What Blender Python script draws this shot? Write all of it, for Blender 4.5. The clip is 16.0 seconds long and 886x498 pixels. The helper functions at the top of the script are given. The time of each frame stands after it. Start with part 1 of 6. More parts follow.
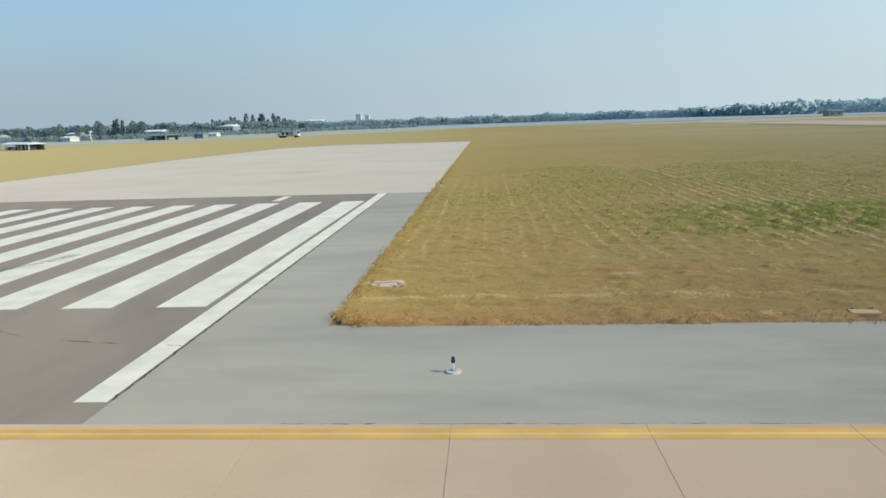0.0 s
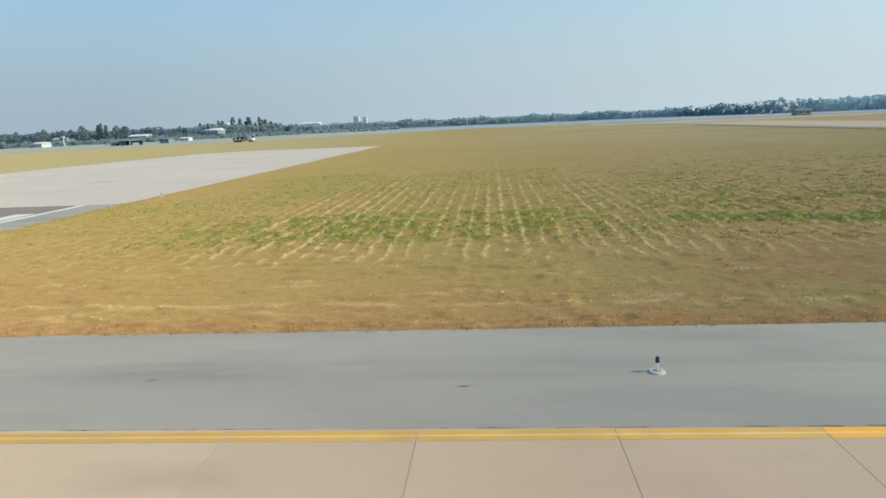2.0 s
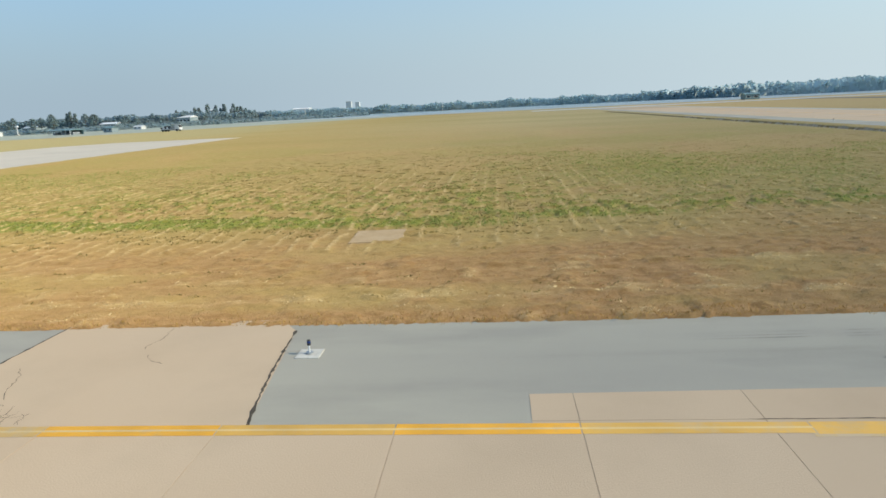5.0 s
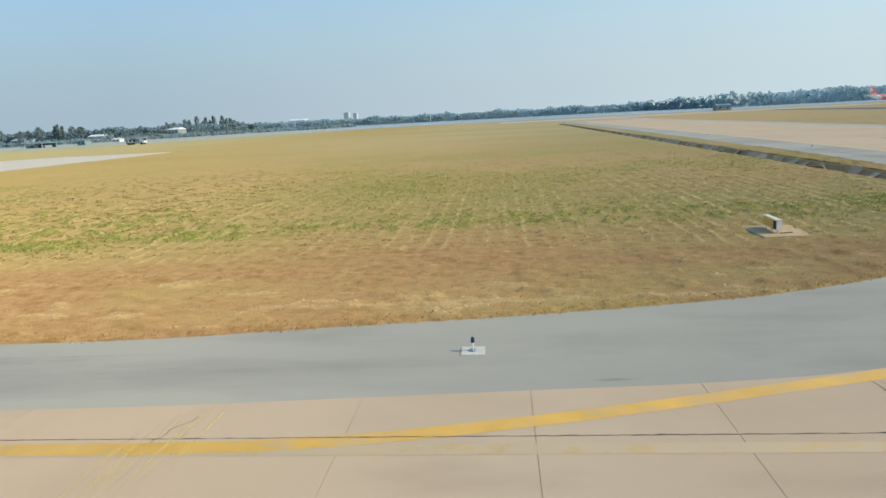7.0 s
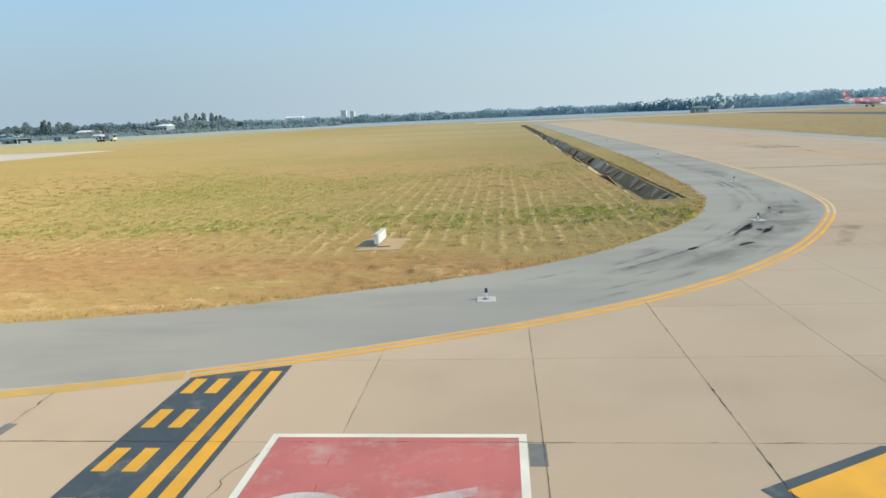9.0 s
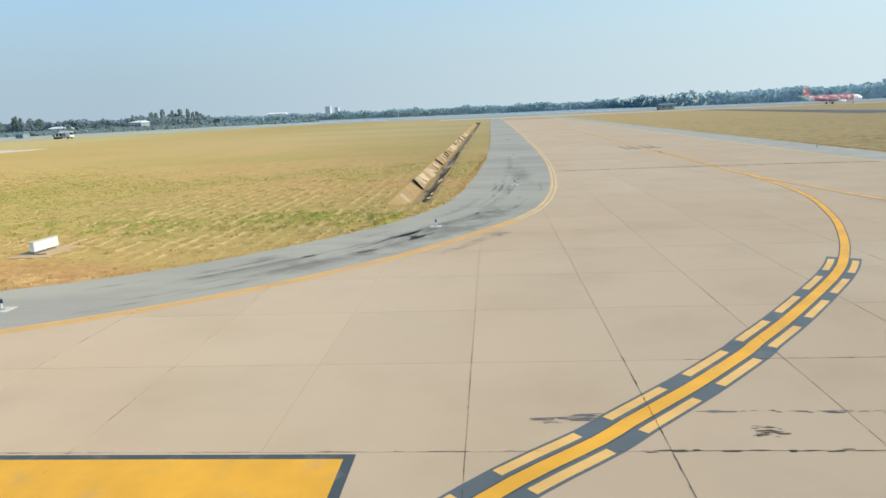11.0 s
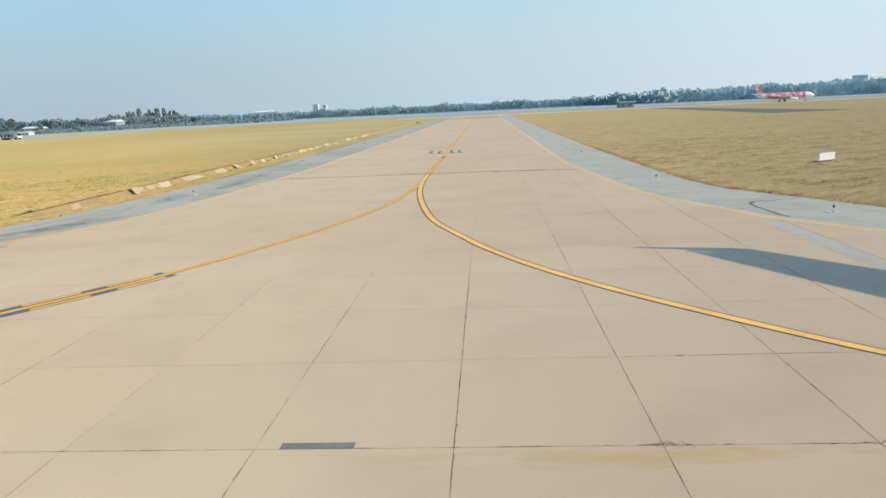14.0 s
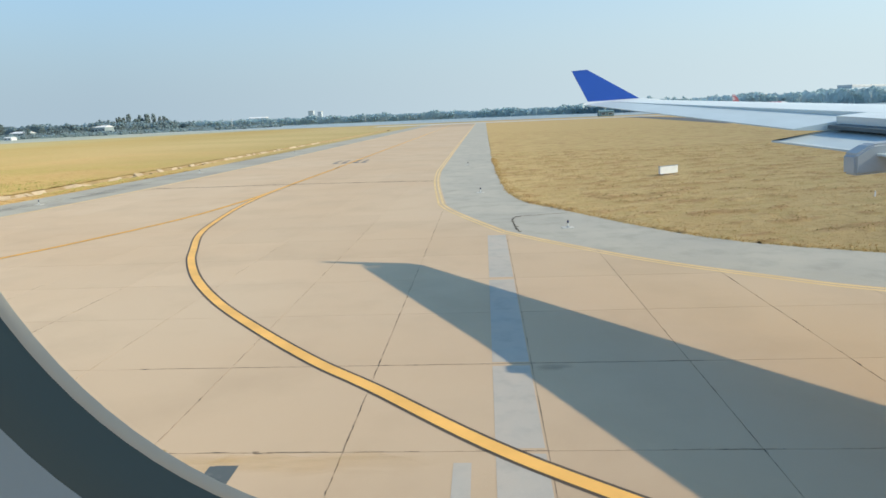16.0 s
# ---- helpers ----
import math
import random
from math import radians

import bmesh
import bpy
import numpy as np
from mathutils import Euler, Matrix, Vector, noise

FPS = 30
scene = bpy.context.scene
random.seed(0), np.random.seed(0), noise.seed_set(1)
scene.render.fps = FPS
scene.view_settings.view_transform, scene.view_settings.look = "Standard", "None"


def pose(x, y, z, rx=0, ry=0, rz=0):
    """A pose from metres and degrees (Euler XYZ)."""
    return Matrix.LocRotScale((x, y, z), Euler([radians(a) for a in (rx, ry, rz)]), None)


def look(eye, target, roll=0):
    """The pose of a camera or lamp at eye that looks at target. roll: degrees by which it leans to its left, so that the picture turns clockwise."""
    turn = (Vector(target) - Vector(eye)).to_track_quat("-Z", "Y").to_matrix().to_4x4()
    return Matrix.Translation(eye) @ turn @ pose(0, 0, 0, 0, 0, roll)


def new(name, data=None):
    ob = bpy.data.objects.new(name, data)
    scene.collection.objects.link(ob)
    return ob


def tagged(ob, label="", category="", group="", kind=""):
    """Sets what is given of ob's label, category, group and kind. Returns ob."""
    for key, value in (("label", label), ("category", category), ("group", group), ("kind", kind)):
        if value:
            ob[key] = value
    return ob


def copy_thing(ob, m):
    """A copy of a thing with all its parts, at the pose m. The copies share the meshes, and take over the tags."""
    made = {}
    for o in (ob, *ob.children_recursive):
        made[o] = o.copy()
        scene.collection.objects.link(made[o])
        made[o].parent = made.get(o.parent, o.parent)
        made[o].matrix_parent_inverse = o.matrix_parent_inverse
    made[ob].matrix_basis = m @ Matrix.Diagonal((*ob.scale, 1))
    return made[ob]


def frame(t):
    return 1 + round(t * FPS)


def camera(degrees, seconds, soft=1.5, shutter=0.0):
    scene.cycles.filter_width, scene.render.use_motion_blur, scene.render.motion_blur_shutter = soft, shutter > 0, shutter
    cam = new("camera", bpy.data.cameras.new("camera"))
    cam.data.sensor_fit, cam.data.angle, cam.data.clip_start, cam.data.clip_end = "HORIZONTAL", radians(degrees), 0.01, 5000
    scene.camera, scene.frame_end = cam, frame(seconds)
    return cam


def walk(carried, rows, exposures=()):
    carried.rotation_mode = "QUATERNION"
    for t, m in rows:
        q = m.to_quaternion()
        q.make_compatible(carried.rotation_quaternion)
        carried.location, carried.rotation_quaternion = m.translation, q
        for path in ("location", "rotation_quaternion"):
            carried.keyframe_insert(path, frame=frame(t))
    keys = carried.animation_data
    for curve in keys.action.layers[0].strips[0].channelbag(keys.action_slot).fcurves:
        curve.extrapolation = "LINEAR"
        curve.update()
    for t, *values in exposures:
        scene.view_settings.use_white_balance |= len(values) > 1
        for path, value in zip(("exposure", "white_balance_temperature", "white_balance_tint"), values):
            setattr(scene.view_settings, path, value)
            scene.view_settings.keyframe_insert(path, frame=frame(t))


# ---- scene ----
cam = camera(68.10, 16.0, soft=1.6)
PATH = [
    (0, 26.370, -0.993, 6.007, 78.951, 1.894, 3.741),
    (0.5, 32.965, -0.969, 6.005, 78.844, 2.070, 3.751),
    (1, 39.895, -0.922, 6.005, 78.629, 1.808, 3.661),
    (1.5, 46.700, -0.872, 6.003, 78.850, 1.929, 4.043),
    (2, 54.107, -0.785, 5.984, 79.065, 2.395, 4.157),
    (2.5, 60.953, -0.638, 6.029, 78.475, 3.184, 4.253),
    (3, 68.409, -0.507, 6.009, 78.766, 3.287, 4.466),
    (3.5, 75.725, -0.407, 6.004, 78.446, 2.965, 4.534),
    (4, 83.333, -0.324, 5.995, 78.237, 3.354, 4.573),
    (4.2, 86.161, -0.294, 5.960, 77.716, 2.870, 4.550),
    (6.3, 111.450, 0.030, 5.960, 78.188, 2.776, 4.481),
    (6.5, 113.691, 0.031, 5.970, 78.450, 3.144, 4.645),
    (7, 119.122, 0.031, 5.960, 78.628, 2.986, 4.773),
    (7.5, 123.746, -0.007, 5.973, 78.397, 2.527, 4.725),
    (8, 128.563, 0.014, 5.956, 78.379, 2.291, 4.904),
    (8.5, 132.913, 0.124, 5.959, 77.587, 2.166, 5.131),
    (9, 137.425, 0.257, 5.989, 78.509, 2.447, 4.947),
    (9.2, 139.031, 0.306, 5.996, 78.317, 2.616, 4.871),
    (11.3, 156.092, 0.786, 6.000, 78.056, 2.575, 3.739),
    (11.5, 157.813, 0.802, 5.998, 77.897, 3.012, 3.733),
    (12, 162.396, 0.758, 6.018, 78.022, 3.036, 3.694),
    (12.5, 166.592, 0.735, 6.010, 77.906, 2.793, 3.660),
    (13, 171.318, 0.666, 6.027, 78.077, 2.829, 3.610),
    (13.5, 175.606, 0.620, 6.064, 77.748, 2.574, 3.491),
    (14, 179.676, 0.574, 6.069, 77.870, 2.639, 3.563),
    (14.5, 183.215, 0.597, 6.039, 78.161, 2.530, 3.548),
    (15, 186.601, 0.598, 6.024, 77.831, 2.464, 3.540),
    (15.5, 189.715, 0.569, 6.024, 78.204, 2.361, 3.505),
    (16, 192.872, 0.563, 6.009, 78.450, 2.334, 3.428),
]
walk(cam, [(t, pose(x, y, z, rx, ry, rz)) for t, x, y, z, rx, ry, rz in PATH],
     exposures=[(0, -0.1), (4, -0.08), (8, 0.0), (11.5, 0.1), (16, 0.08)])

# ---- sky and sun ----
SUN_EL, SUN_AZ = 34.5, -7.0          # degrees; the sun stands over the +x end, a little to the -y side
world = bpy.data.worlds.new("sky")
scene.world = world
world.use_nodes = True
wn = world.node_tree.nodes
sky = wn.new("ShaderNodeTexSky")
sky.sky_type, sky.sun_disc = "NISHITA", False
sky.sun_elevation, sky.sun_rotation = radians(SUN_EL), radians(90 - SUN_AZ)
sky.air_density, sky.dust_density, sky.ozone_density, sky.altitude = 1.0, 1.3, 2.5, 0
wn["Background"].inputs["Strength"].default_value = 0.14
# thick haze towards the horizon
wl = world.node_tree.links
way = wn.new("ShaderNodeTexCoord")
apart = wn.new("ShaderNodeSeparateXYZ")
fall = wn.new("ShaderNodeMath")
fall.operation = "MULTIPLY"
square = wn.new("ShaderNodeMath")
square.operation = "MULTIPLY"
fall.inputs[1].default_value = -12.0
ex = wn.new("ShaderNodeMath")
ex.operation = "EXPONENT"
ex.use_clamp = True
veil = wn.new("ShaderNodeMix")
veil.data_type = "RGBA"
glow = wn.new("ShaderNodeMapRange")          # the haze is brighter towards the sun
glow.inputs["From Min"].default_value, glow.inputs["From Max"].default_value = -0.5, 0.75
tone = wn.new("ShaderNodeMix")
tone.data_type = "RGBA"
tone.inputs[6].default_value, tone.inputs[7].default_value = (2.8, 3.65, 4.3, 1), (4.75, 5.65, 5.95, 1)
wl.new(way.outputs["Generated"], apart.inputs[0])
wl.new(apart.outputs[0], glow.inputs["Value"])
wl.new(glow.outputs[0], tone.inputs["Factor"])
wl.new(tone.outputs[2], veil.inputs[7])
wl.new(apart.outputs[2], square.inputs[0])
wl.new(apart.outputs[2], square.inputs[1])
wl.new(square.outputs[0], fall.inputs[0])
wl.new(fall.outputs[0], ex.inputs[0])
wl.new(ex.outputs[0], veil.inputs["Factor"])
deep = wn.new("ShaderNodeMix")                # deep clear blue overhead
deep.data_type, deep.blend_type = "RGBA", "MULTIPLY"
deep.inputs["Factor"].default_value = 1.0
deep.inputs[7].default_value = (0.95, 1.45, 1.6, 1)
wl.new(sky.outputs["Color"], deep.inputs[6])
wl.new(deep.outputs[2], veil.inputs[6])
wl.new(veil.outputs[2], wn["Background"].inputs["Color"])

sun_data = bpy.data.lights.new("sun", "SUN")
sun_data.energy, sun_data.angle, sun_data.color = 3.9, radians(0.6), (1.0, 0.84, 0.58)
sun = new("sun", sun_data)
sx, sy, sz = (math.cos(radians(SUN_EL)) * math.cos(radians(SUN_AZ)), math.cos(radians(SUN_EL)) * math.sin(radians(SUN_AZ)), math.sin(radians(SUN_EL)))
sun.matrix_world = look((sx * 50, sy * 50, sz * 50), (0, 0, 0))

# ---- materials ----
def material(name, rough=0.8, metal=0.0):
    m = bpy.data.materials.new(name)
    m.use_nodes = True
    b = m.node_tree.nodes["Principled BSDF"]
    b.inputs["Roughness"].default_value, b.inputs["Metallic"].default_value = rough, metal
    return m, m.node_tree, b


def coords(nt, scale=(1, 1, 1), whole=False):
    """The object's own coordinates, or, for pieces of one large surface, the place in the world."""
    c = nt.nodes.new("ShaderNodeNewGeometry") if whole else nt.nodes.new("ShaderNodeTexCoord")
    mp = nt.nodes.new("ShaderNodeMapping")
    mp.inputs["Scale"].default_value = scale
    nt.links.new(c.outputs["Position" if whole else "Object"], mp.inputs["Vector"])
    return mp.outputs["Vector"]


def noise_fac(nt, vec, scale, detail=4.0, lo=0.35, hi=0.65, rough=0.55):
    n = nt.nodes.new("ShaderNodeTexNoise")
    n.inputs["Scale"].default_value, n.inputs["Detail"].default_value, n.inputs["Roughness"].default_value = scale, detail, rough
    nt.links.new(vec, n.inputs["Vector"])
    r = nt.nodes.new("ShaderNodeMapRange")
    r.inputs["From Min"].default_value, r.inputs["From Max"].default_value = lo, hi
    nt.links.new(n.outputs["Fac"], r.inputs["Value"])
    return r.outputs["Result"]


def mix(nt, fac, a, b, blend="MIX"):
    m = nt.nodes.new("ShaderNodeMix")
    m.data_type, m.blend_type = "RGBA", blend
    for socket, value in ((m.inputs["Factor"], fac), (m.inputs[6], a), (m.inputs[7], b)):
        if hasattr(value, "is_linked"):
            nt.links.new(value, socket)
        elif isinstance(value, (int, float)):
            socket.default_value = value
        else:
            socket.default_value = (*value, 1)
    return m.outputs[2]


def maths(nt, op, a, b=0.0):
    m = nt.nodes.new("ShaderNodeMath")
    m.operation = op
    for socket, value in ((m.inputs[0], a), (m.inputs[1], b)):
        if hasattr(value, "is_linked"):
            nt.links.new(value, socket)
        else:
            socket.default_value = value
    return m.outputs[0]


def bump(nt, b, height, strength=0.3, distance=0.02):
    n = nt.nodes.new("ShaderNodeBump")
    n.inputs["Strength"].default_value, n.inputs["Distance"].default_value = strength, distance
    nt.links.new(height, n.inputs["Height"])
    nt.links.new(n.outputs["Normal"], b.inputs["Normal"])


def surface(name, base, dark, light, grain=40.0, blotch=0.25, rough=0.85, stretch=(1, 1, 1), per_piece=0.0, stain=0.5, relief=0.25, island=False):
    """A worn mineral or painted surface: blotches, stains and a fine grain."""
    m, nt, b = material(name, rough)
    b.inputs["Diffuse Roughness"].default_value = 0.25
    b.inputs["Specular IOR Level"].default_value = 0.12
    v = coords(nt, stretch, per_piece > 0)
    c = mix(nt, noise_fac(nt, v, blotch, 5), base, light)
    c = mix(nt, maths(nt, "MULTIPLY", noise_fac(nt, v, blotch * 3.7, 6, 0.48, 0.75), stain), c, dark)
    g = noise_fac(nt, coords(nt, whole=per_piece > 0), grain, 3, 0.2, 0.8)
    c = mix(nt, maths(nt, "MULTIPLY", g, 0.22), c, dark)
    if per_piece:
        if island:
            i = nt.nodes.new("ShaderNodeNewGeometry").outputs["Random Per Island"]
        else:
            i = nt.nodes.new("ShaderNodeObjectInfo").outputs["Random"]
        c = mix(nt, maths(nt, "MULTIPLY", i, per_piece), c, dark)
    nt.links.new(c, b.inputs["Base Color"])
    if relief:
        bump(nt, b, g, relief)
    return m


def plain(name, colour, rough=0.5, metal=0.0, vary=0.12):
    m, nt, b = material(name, rough, metal)
    v = coords(nt)
    c = mix(nt, noise_fac(nt, v, 1.3, 5), colour, tuple(x * (1 - vary) for x in colour))
    c = mix(nt, maths(nt, "MULTIPLY", noise_fac(nt, v, 17, 4, 0.5, 0.8), 0.5), c, tuple(x * (1 - 1.6 * vary) for x in colour))
    nt.links.new(c, b.inputs["Base Color"])
    return m


def worn_paint(name, colour, under, wear=(0.52, 0.72), rough=0.6):
    """Road paint with patches rubbed through to what lies under it."""
    m, nt, b = material(name, rough)
    v = coords(nt)
    c = mix(nt, noise_fac(nt, v, 0.7, 4), colour, tuple(x * 0.82 for x in colour))
    rub = maths(nt, "MULTIPLY", noise_fac(nt, v, 1.1, 8, *wear, rough=0.72), 0.8)
    c = mix(nt, rub, c, under)
    nt.links.new(c, b.inputs["Base Color"])
    return m


CONC = (0.575, 0.418, 0.277)
ASPH = (0.45, 0.413, 0.332)
M = {}
M["concrete"] = surface("weathered_concrete", CONC, (0.37, 0.275, 0.185), (0.6, 0.455, 0.315), 55, 0.07, 0.9, per_piece=0.16, stain=0.32)
M["concrete_far"] = surface("weathered_concrete_far", CONC, (0.37, 0.275, 0.185), (0.6, 0.455, 0.315), 30, 0.07, 0.9, per_piece=0.12, stain=0.3, island=True)
M["joint"] = surface("silted_joint_filler", (0.49, 0.365, 0.25), (0.28, 0.21, 0.145), (0.51, 0.385, 0.265), 20, 0.35, 0.95, stain=0.8, relief=0)
M["asphalt"] = surface("grey_asphalt", ASPH, (0.215, 0.2, 0.175), (0.37, 0.34, 0.285), 90, 0.12, 0.8, stretch=(0.35, 1, 1), stain=0.4)
M["asphalt_pale"] = surface("pale_bleached_asphalt", (0.5, 0.455, 0.37), (0.27, 0.25, 0.21), (0.43, 0.395, 0.33), 90, 0.2, 0.8, stain=0.5)
M["runway"] = surface("runway_asphalt", (0.262, 0.22, 0.183), (0.165, 0.14, 0.118), (0.34, 0.278, 0.22), 80, 0.09, 0.85, stretch=(1, 0.4, 1))
M["pad"] = surface("light_grey_pavement", (0.57, 0.495, 0.4), (0.46, 0.4, 0.33), (0.62, 0.54, 0.44), 30, 0.03, 0.85)
M["asphalt_dark"] = surface("dark_asphalt", (0.13, 0.135, 0.135), (0.09, 0.09, 0.09), (0.18, 0.18, 0.175), 30, 0.1, 0.85)
# the far ground's next two colours carry the blue-grey of distance haze
M["far_strip"] = surface("hazed_far_pavement", (0.24, 0.32, 0.35), (0.2, 0.27, 0.29), (0.29, 0.36, 0.38), 2, 0.01, 0.6, relief=0)
M["far_dull"] = surface("hazed_rough_ground", (0.34, 0.36, 0.3), (0.26, 0.3, 0.27), (0.42, 0.42, 0.33), 0.3, 0.02, 0.9, stretch=(1, 0.4, 1), relief=0)
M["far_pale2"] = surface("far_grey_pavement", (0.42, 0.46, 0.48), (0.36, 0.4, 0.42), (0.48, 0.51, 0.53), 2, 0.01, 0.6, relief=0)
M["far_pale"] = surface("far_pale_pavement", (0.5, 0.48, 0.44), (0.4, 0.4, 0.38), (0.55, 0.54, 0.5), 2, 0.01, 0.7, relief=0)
M["white"] = worn_paint("white_road_paint", (0.9, 0.82, 0.65), (0.42, 0.37, 0.3), (0.6, 0.8))
M["yellow"] = worn_paint("yellow_road_paint", (0.9, 0.43, 0.03), (0.55, 0.36, 0.14), (0.55, 0.78))
M["yellow_edge"] = worn_paint("dull_yellow_road_paint", (0.74, 0.41, 0.075), (0.56, 0.39, 0.2), (0.5, 0.75))
M["yellow_fresh"] = worn_paint("light_yellow_road_paint", (0.95, 0.51, 0.12), (0.72, 0.46, 0.19), (0.62, 0.85))
M["yellow_dash"] = worn_paint("soft_yellow_road_paint", (0.86, 0.5, 0.15), (0.62, 0.42, 0.2), (0.58, 0.82))
M["slate"] = worn_paint("slate_dark_road_paint", (0.12, 0.135, 0.135), (0.25, 0.22, 0.18), (0.55, 0.78))
M["yellow_old"] = worn_paint("faded_yellow_road_paint", (0.76, 0.43, 0.08), (0.55, 0.4, 0.22), (0.48, 0.68))
M["yellow_ghost"] = worn_paint("rubbed_yellow_road_paint", (0.62, 0.4, 0.13), (0.53, 0.4, 0.265), (0.36, 0.5))
M["yellow_pale"] = worn_paint("pale_yellow_road_paint", (0.78, 0.54, 0.22), (0.58, 0.43, 0.26), (0.5, 0.72))
M["black"] = worn_paint("black_road_paint", (0.075, 0.088, 0.088), (0.28, 0.24, 0.18), (0.52, 0.76))
M["red"] = worn_paint("red_road_paint", (0.6, 0.17, 0.135), (0.58, 0.33, 0.26), (0.5, 0.68))
M["patch"] = surface("blue_grey_repair", (0.45, 0.42, 0.37), (0.33, 0.31, 0.28), (0.5, 0.44, 0.37), 40, 0.5, 0.85)
M["repair"] = surface("dark_grey_repair", (0.175, 0.17, 0.155), (0.12, 0.115, 0.11), (0.24, 0.225, 0.2), 25, 0.7, 0.85)
M["border_brown"] = worn_paint("worn_brown_border_paint", (0.1, 0.07, 0.042), (0.3, 0.22, 0.14), (0.58, 0.8))
M["stain"] = surface("oil_stain", (0.13, 0.125, 0.12), (0.08, 0.08, 0.08), (0.2, 0.19, 0.18), 20, 0.6, 0.7)
M["crack"] = surface("open_crack", (0.07, 0.06, 0.05), (0.03, 0.03, 0.03), (0.14, 0.11, 0.08), 8, 1.5, 0.95, relief=0)
M["crack_broken"] = surface("partly_filled_joint", (0.08, 0.068, 0.055), (0.03, 0.03, 0.03), (0.15, 0.12, 0.09), 8, 1.5, 0.95, relief=0)
nt = M["crack_broken"].node_tree
nt.links.new(noise_fac(nt, coords(nt), 0.8, 6, 0.46, 0.56, 0.7), nt.nodes["Principled BSDF"].inputs["Alpha"])
M["white_metal"] = plain("white_painted_metal", (0.78, 0.78, 0.76), 0.35)
M["grey_metal"] = plain("grey_metal", (0.33, 0.35, 0.36), 0.4, 0.3)
M["dark"] = plain("black_rubber", (0.02, 0.02, 0.022), 0.7)
M["blue_glass"] = plain("blue_lens", (0.02, 0.05, 0.2), 0.15)
M["cream"] = plain("cream_enamel", (0.72, 0.66, 0.5), 0.4)
M["slab"] = surface("pale_concrete_pad", (0.5, 0.345, 0.19), (0.38, 0.26, 0.13), (0.56, 0.4, 0.24), 30, 0.8, 0.9)
M["sand_slab"] = surface("sandy_ditch_lining", (0.58, 0.44, 0.29), (0.3, 0.23, 0.155), (0.64, 0.5, 0.34), 18, 0.5, 0.95, per_piece=0.4)


def grass_ground():
    m, nt, b = material("mown_dry_grass", 0.95)
    b.inputs["Diffuse Roughness"].default_value = 1.0
    b.inputs["Specular IOR Level"].default_value = 0.15
    c = nt.nodes.new("ShaderNodeTexCoord").outputs["Object"]
    sep = nt.nodes.new("ShaderNodeSeparateXYZ")
    nt.links.new(c, sep.inputs[0])
    x, y = sep.outputs[0], sep.outputs[1]
    v = coords(nt)

    def ramp(value, lo, hi):
        r = nt.nodes.new("ShaderNodeMapRange")
        r.inputs["From Min"].default_value, r.inputs["From Max"].default_value = lo, hi
        nt.links.new(value, r.inputs["Value"])
        return r.outputs["Result"]

    def cover(name):
        n = nt.nodes.new("ShaderNodeAttribute")
        n.attribute_name = name
        return n.outputs["Fac"]

    # olive to straw-coloured sward in large patches
    col = mix(nt, noise_fac(nt, coords(nt, (1, 0.5, 1)), 0.05, 6, 0.3, 0.7), STRAW, OLIVE)
    col = mix(nt, maths(nt, "MULTIPLY", noise_fac(nt, v, 0.13, 6, 0.45, 0.66), 0.5), col, SOIL)
    col = mix(nt, maths(nt, "MULTIPLY", noise_fac(nt, coords(nt, (0.6, 1, 1)), 0.03, 6, 0.5, 0.66), 0.5), col, MOSS)
    # paler towards the far end: distance haze put into the grass colour
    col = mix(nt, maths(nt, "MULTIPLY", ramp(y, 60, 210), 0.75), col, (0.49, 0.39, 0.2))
    col = mix(nt, maths(nt, "MULTIPLY", noise_fac(nt, coords(nt, (0.4, 1, 1)), 0.02, 5, 0.45, 0.6), 0.5), col, MOSS)
    # darker olive-brown sward towards the runway
    col = mix(nt, maths(nt, "MULTIPLY", ramp(x, 105, 45), 0.45), col, (0.36, 0.245, 0.062))
    # duller sward behind the runway end
    col = mix(nt, maths(nt, "MULTIPLY", ramp(x, 20, -15), 0.8), col, (0.4, 0.34, 0.165))
    # drier lawn beyond the crossing
    col = mix(nt, maths(nt, "MULTIPLY", ramp(x, 188, 192), noise_fac(nt, coords(nt, (0.5, 1, 1)), 0.2, 6, 0.0, 0.4)), col, (0.59, 0.4, 0.175))
    # what covers the soil: bare earth, green leaves, cut straw
    col = mix(nt, maths(nt, "MULTIPLY", cover("bare"), 0.85), col, mix(nt, noise_fac(nt, v, 1.7, 6, 0.4, 0.62, 0.65), SOIL, (0.34, 0.165, 0.065)))
    col = mix(nt, maths(nt, "MULTIPLY", cover("green"), 0.9), col, mix(nt, noise_fac(nt, v, 2.1, 5, 0.35, 0.65, 0.65), LEAF_GREEN, (0.34, 0.35, 0.06)))
    col = mix(nt, maths(nt, "MULTIPLY", cover("straw"), 0.8), col, (0.8, 0.58, 0.29))
    # gaps between the stems and bleached ends
    fine = noise_fac(nt, v, 7, 6, 0.3, 0.7, 0.7)
    col = mix(nt, maths(nt, "MULTIPLY", noise_fac(nt, coords(nt, (0.7, 1, 1)), 2.3, 7, 0.52, 0.68, 0.7), 0.4), col, (0.2, 0.125, 0.03))
    col = mix(nt, maths(nt, "MULTIPLY", noise_fac(nt, coords(nt, (0.5, 1, 1)), 1.6, 7, 0.55, 0.7, 0.7), 0.35), col, (0.72, 0.5, 0.2))
    col = mix(nt, maths(nt, "MULTIPLY", fine, 0.25), col, (0.26, 0.165, 0.05))
    nt.links.new(col, b.inputs["Base Color"])
    bump(nt, b, fine, 0.5, 0.05)
    return m


STRAW, OLIVE, SOIL, MOSS, LEAF_GREEN = (0.52, 0.337, 0.133), (0.43, 0.307, 0.108), (0.49, 0.27, 0.125), (0.36, 0.295, 0.105), (0.165, 0.205, 0.03)


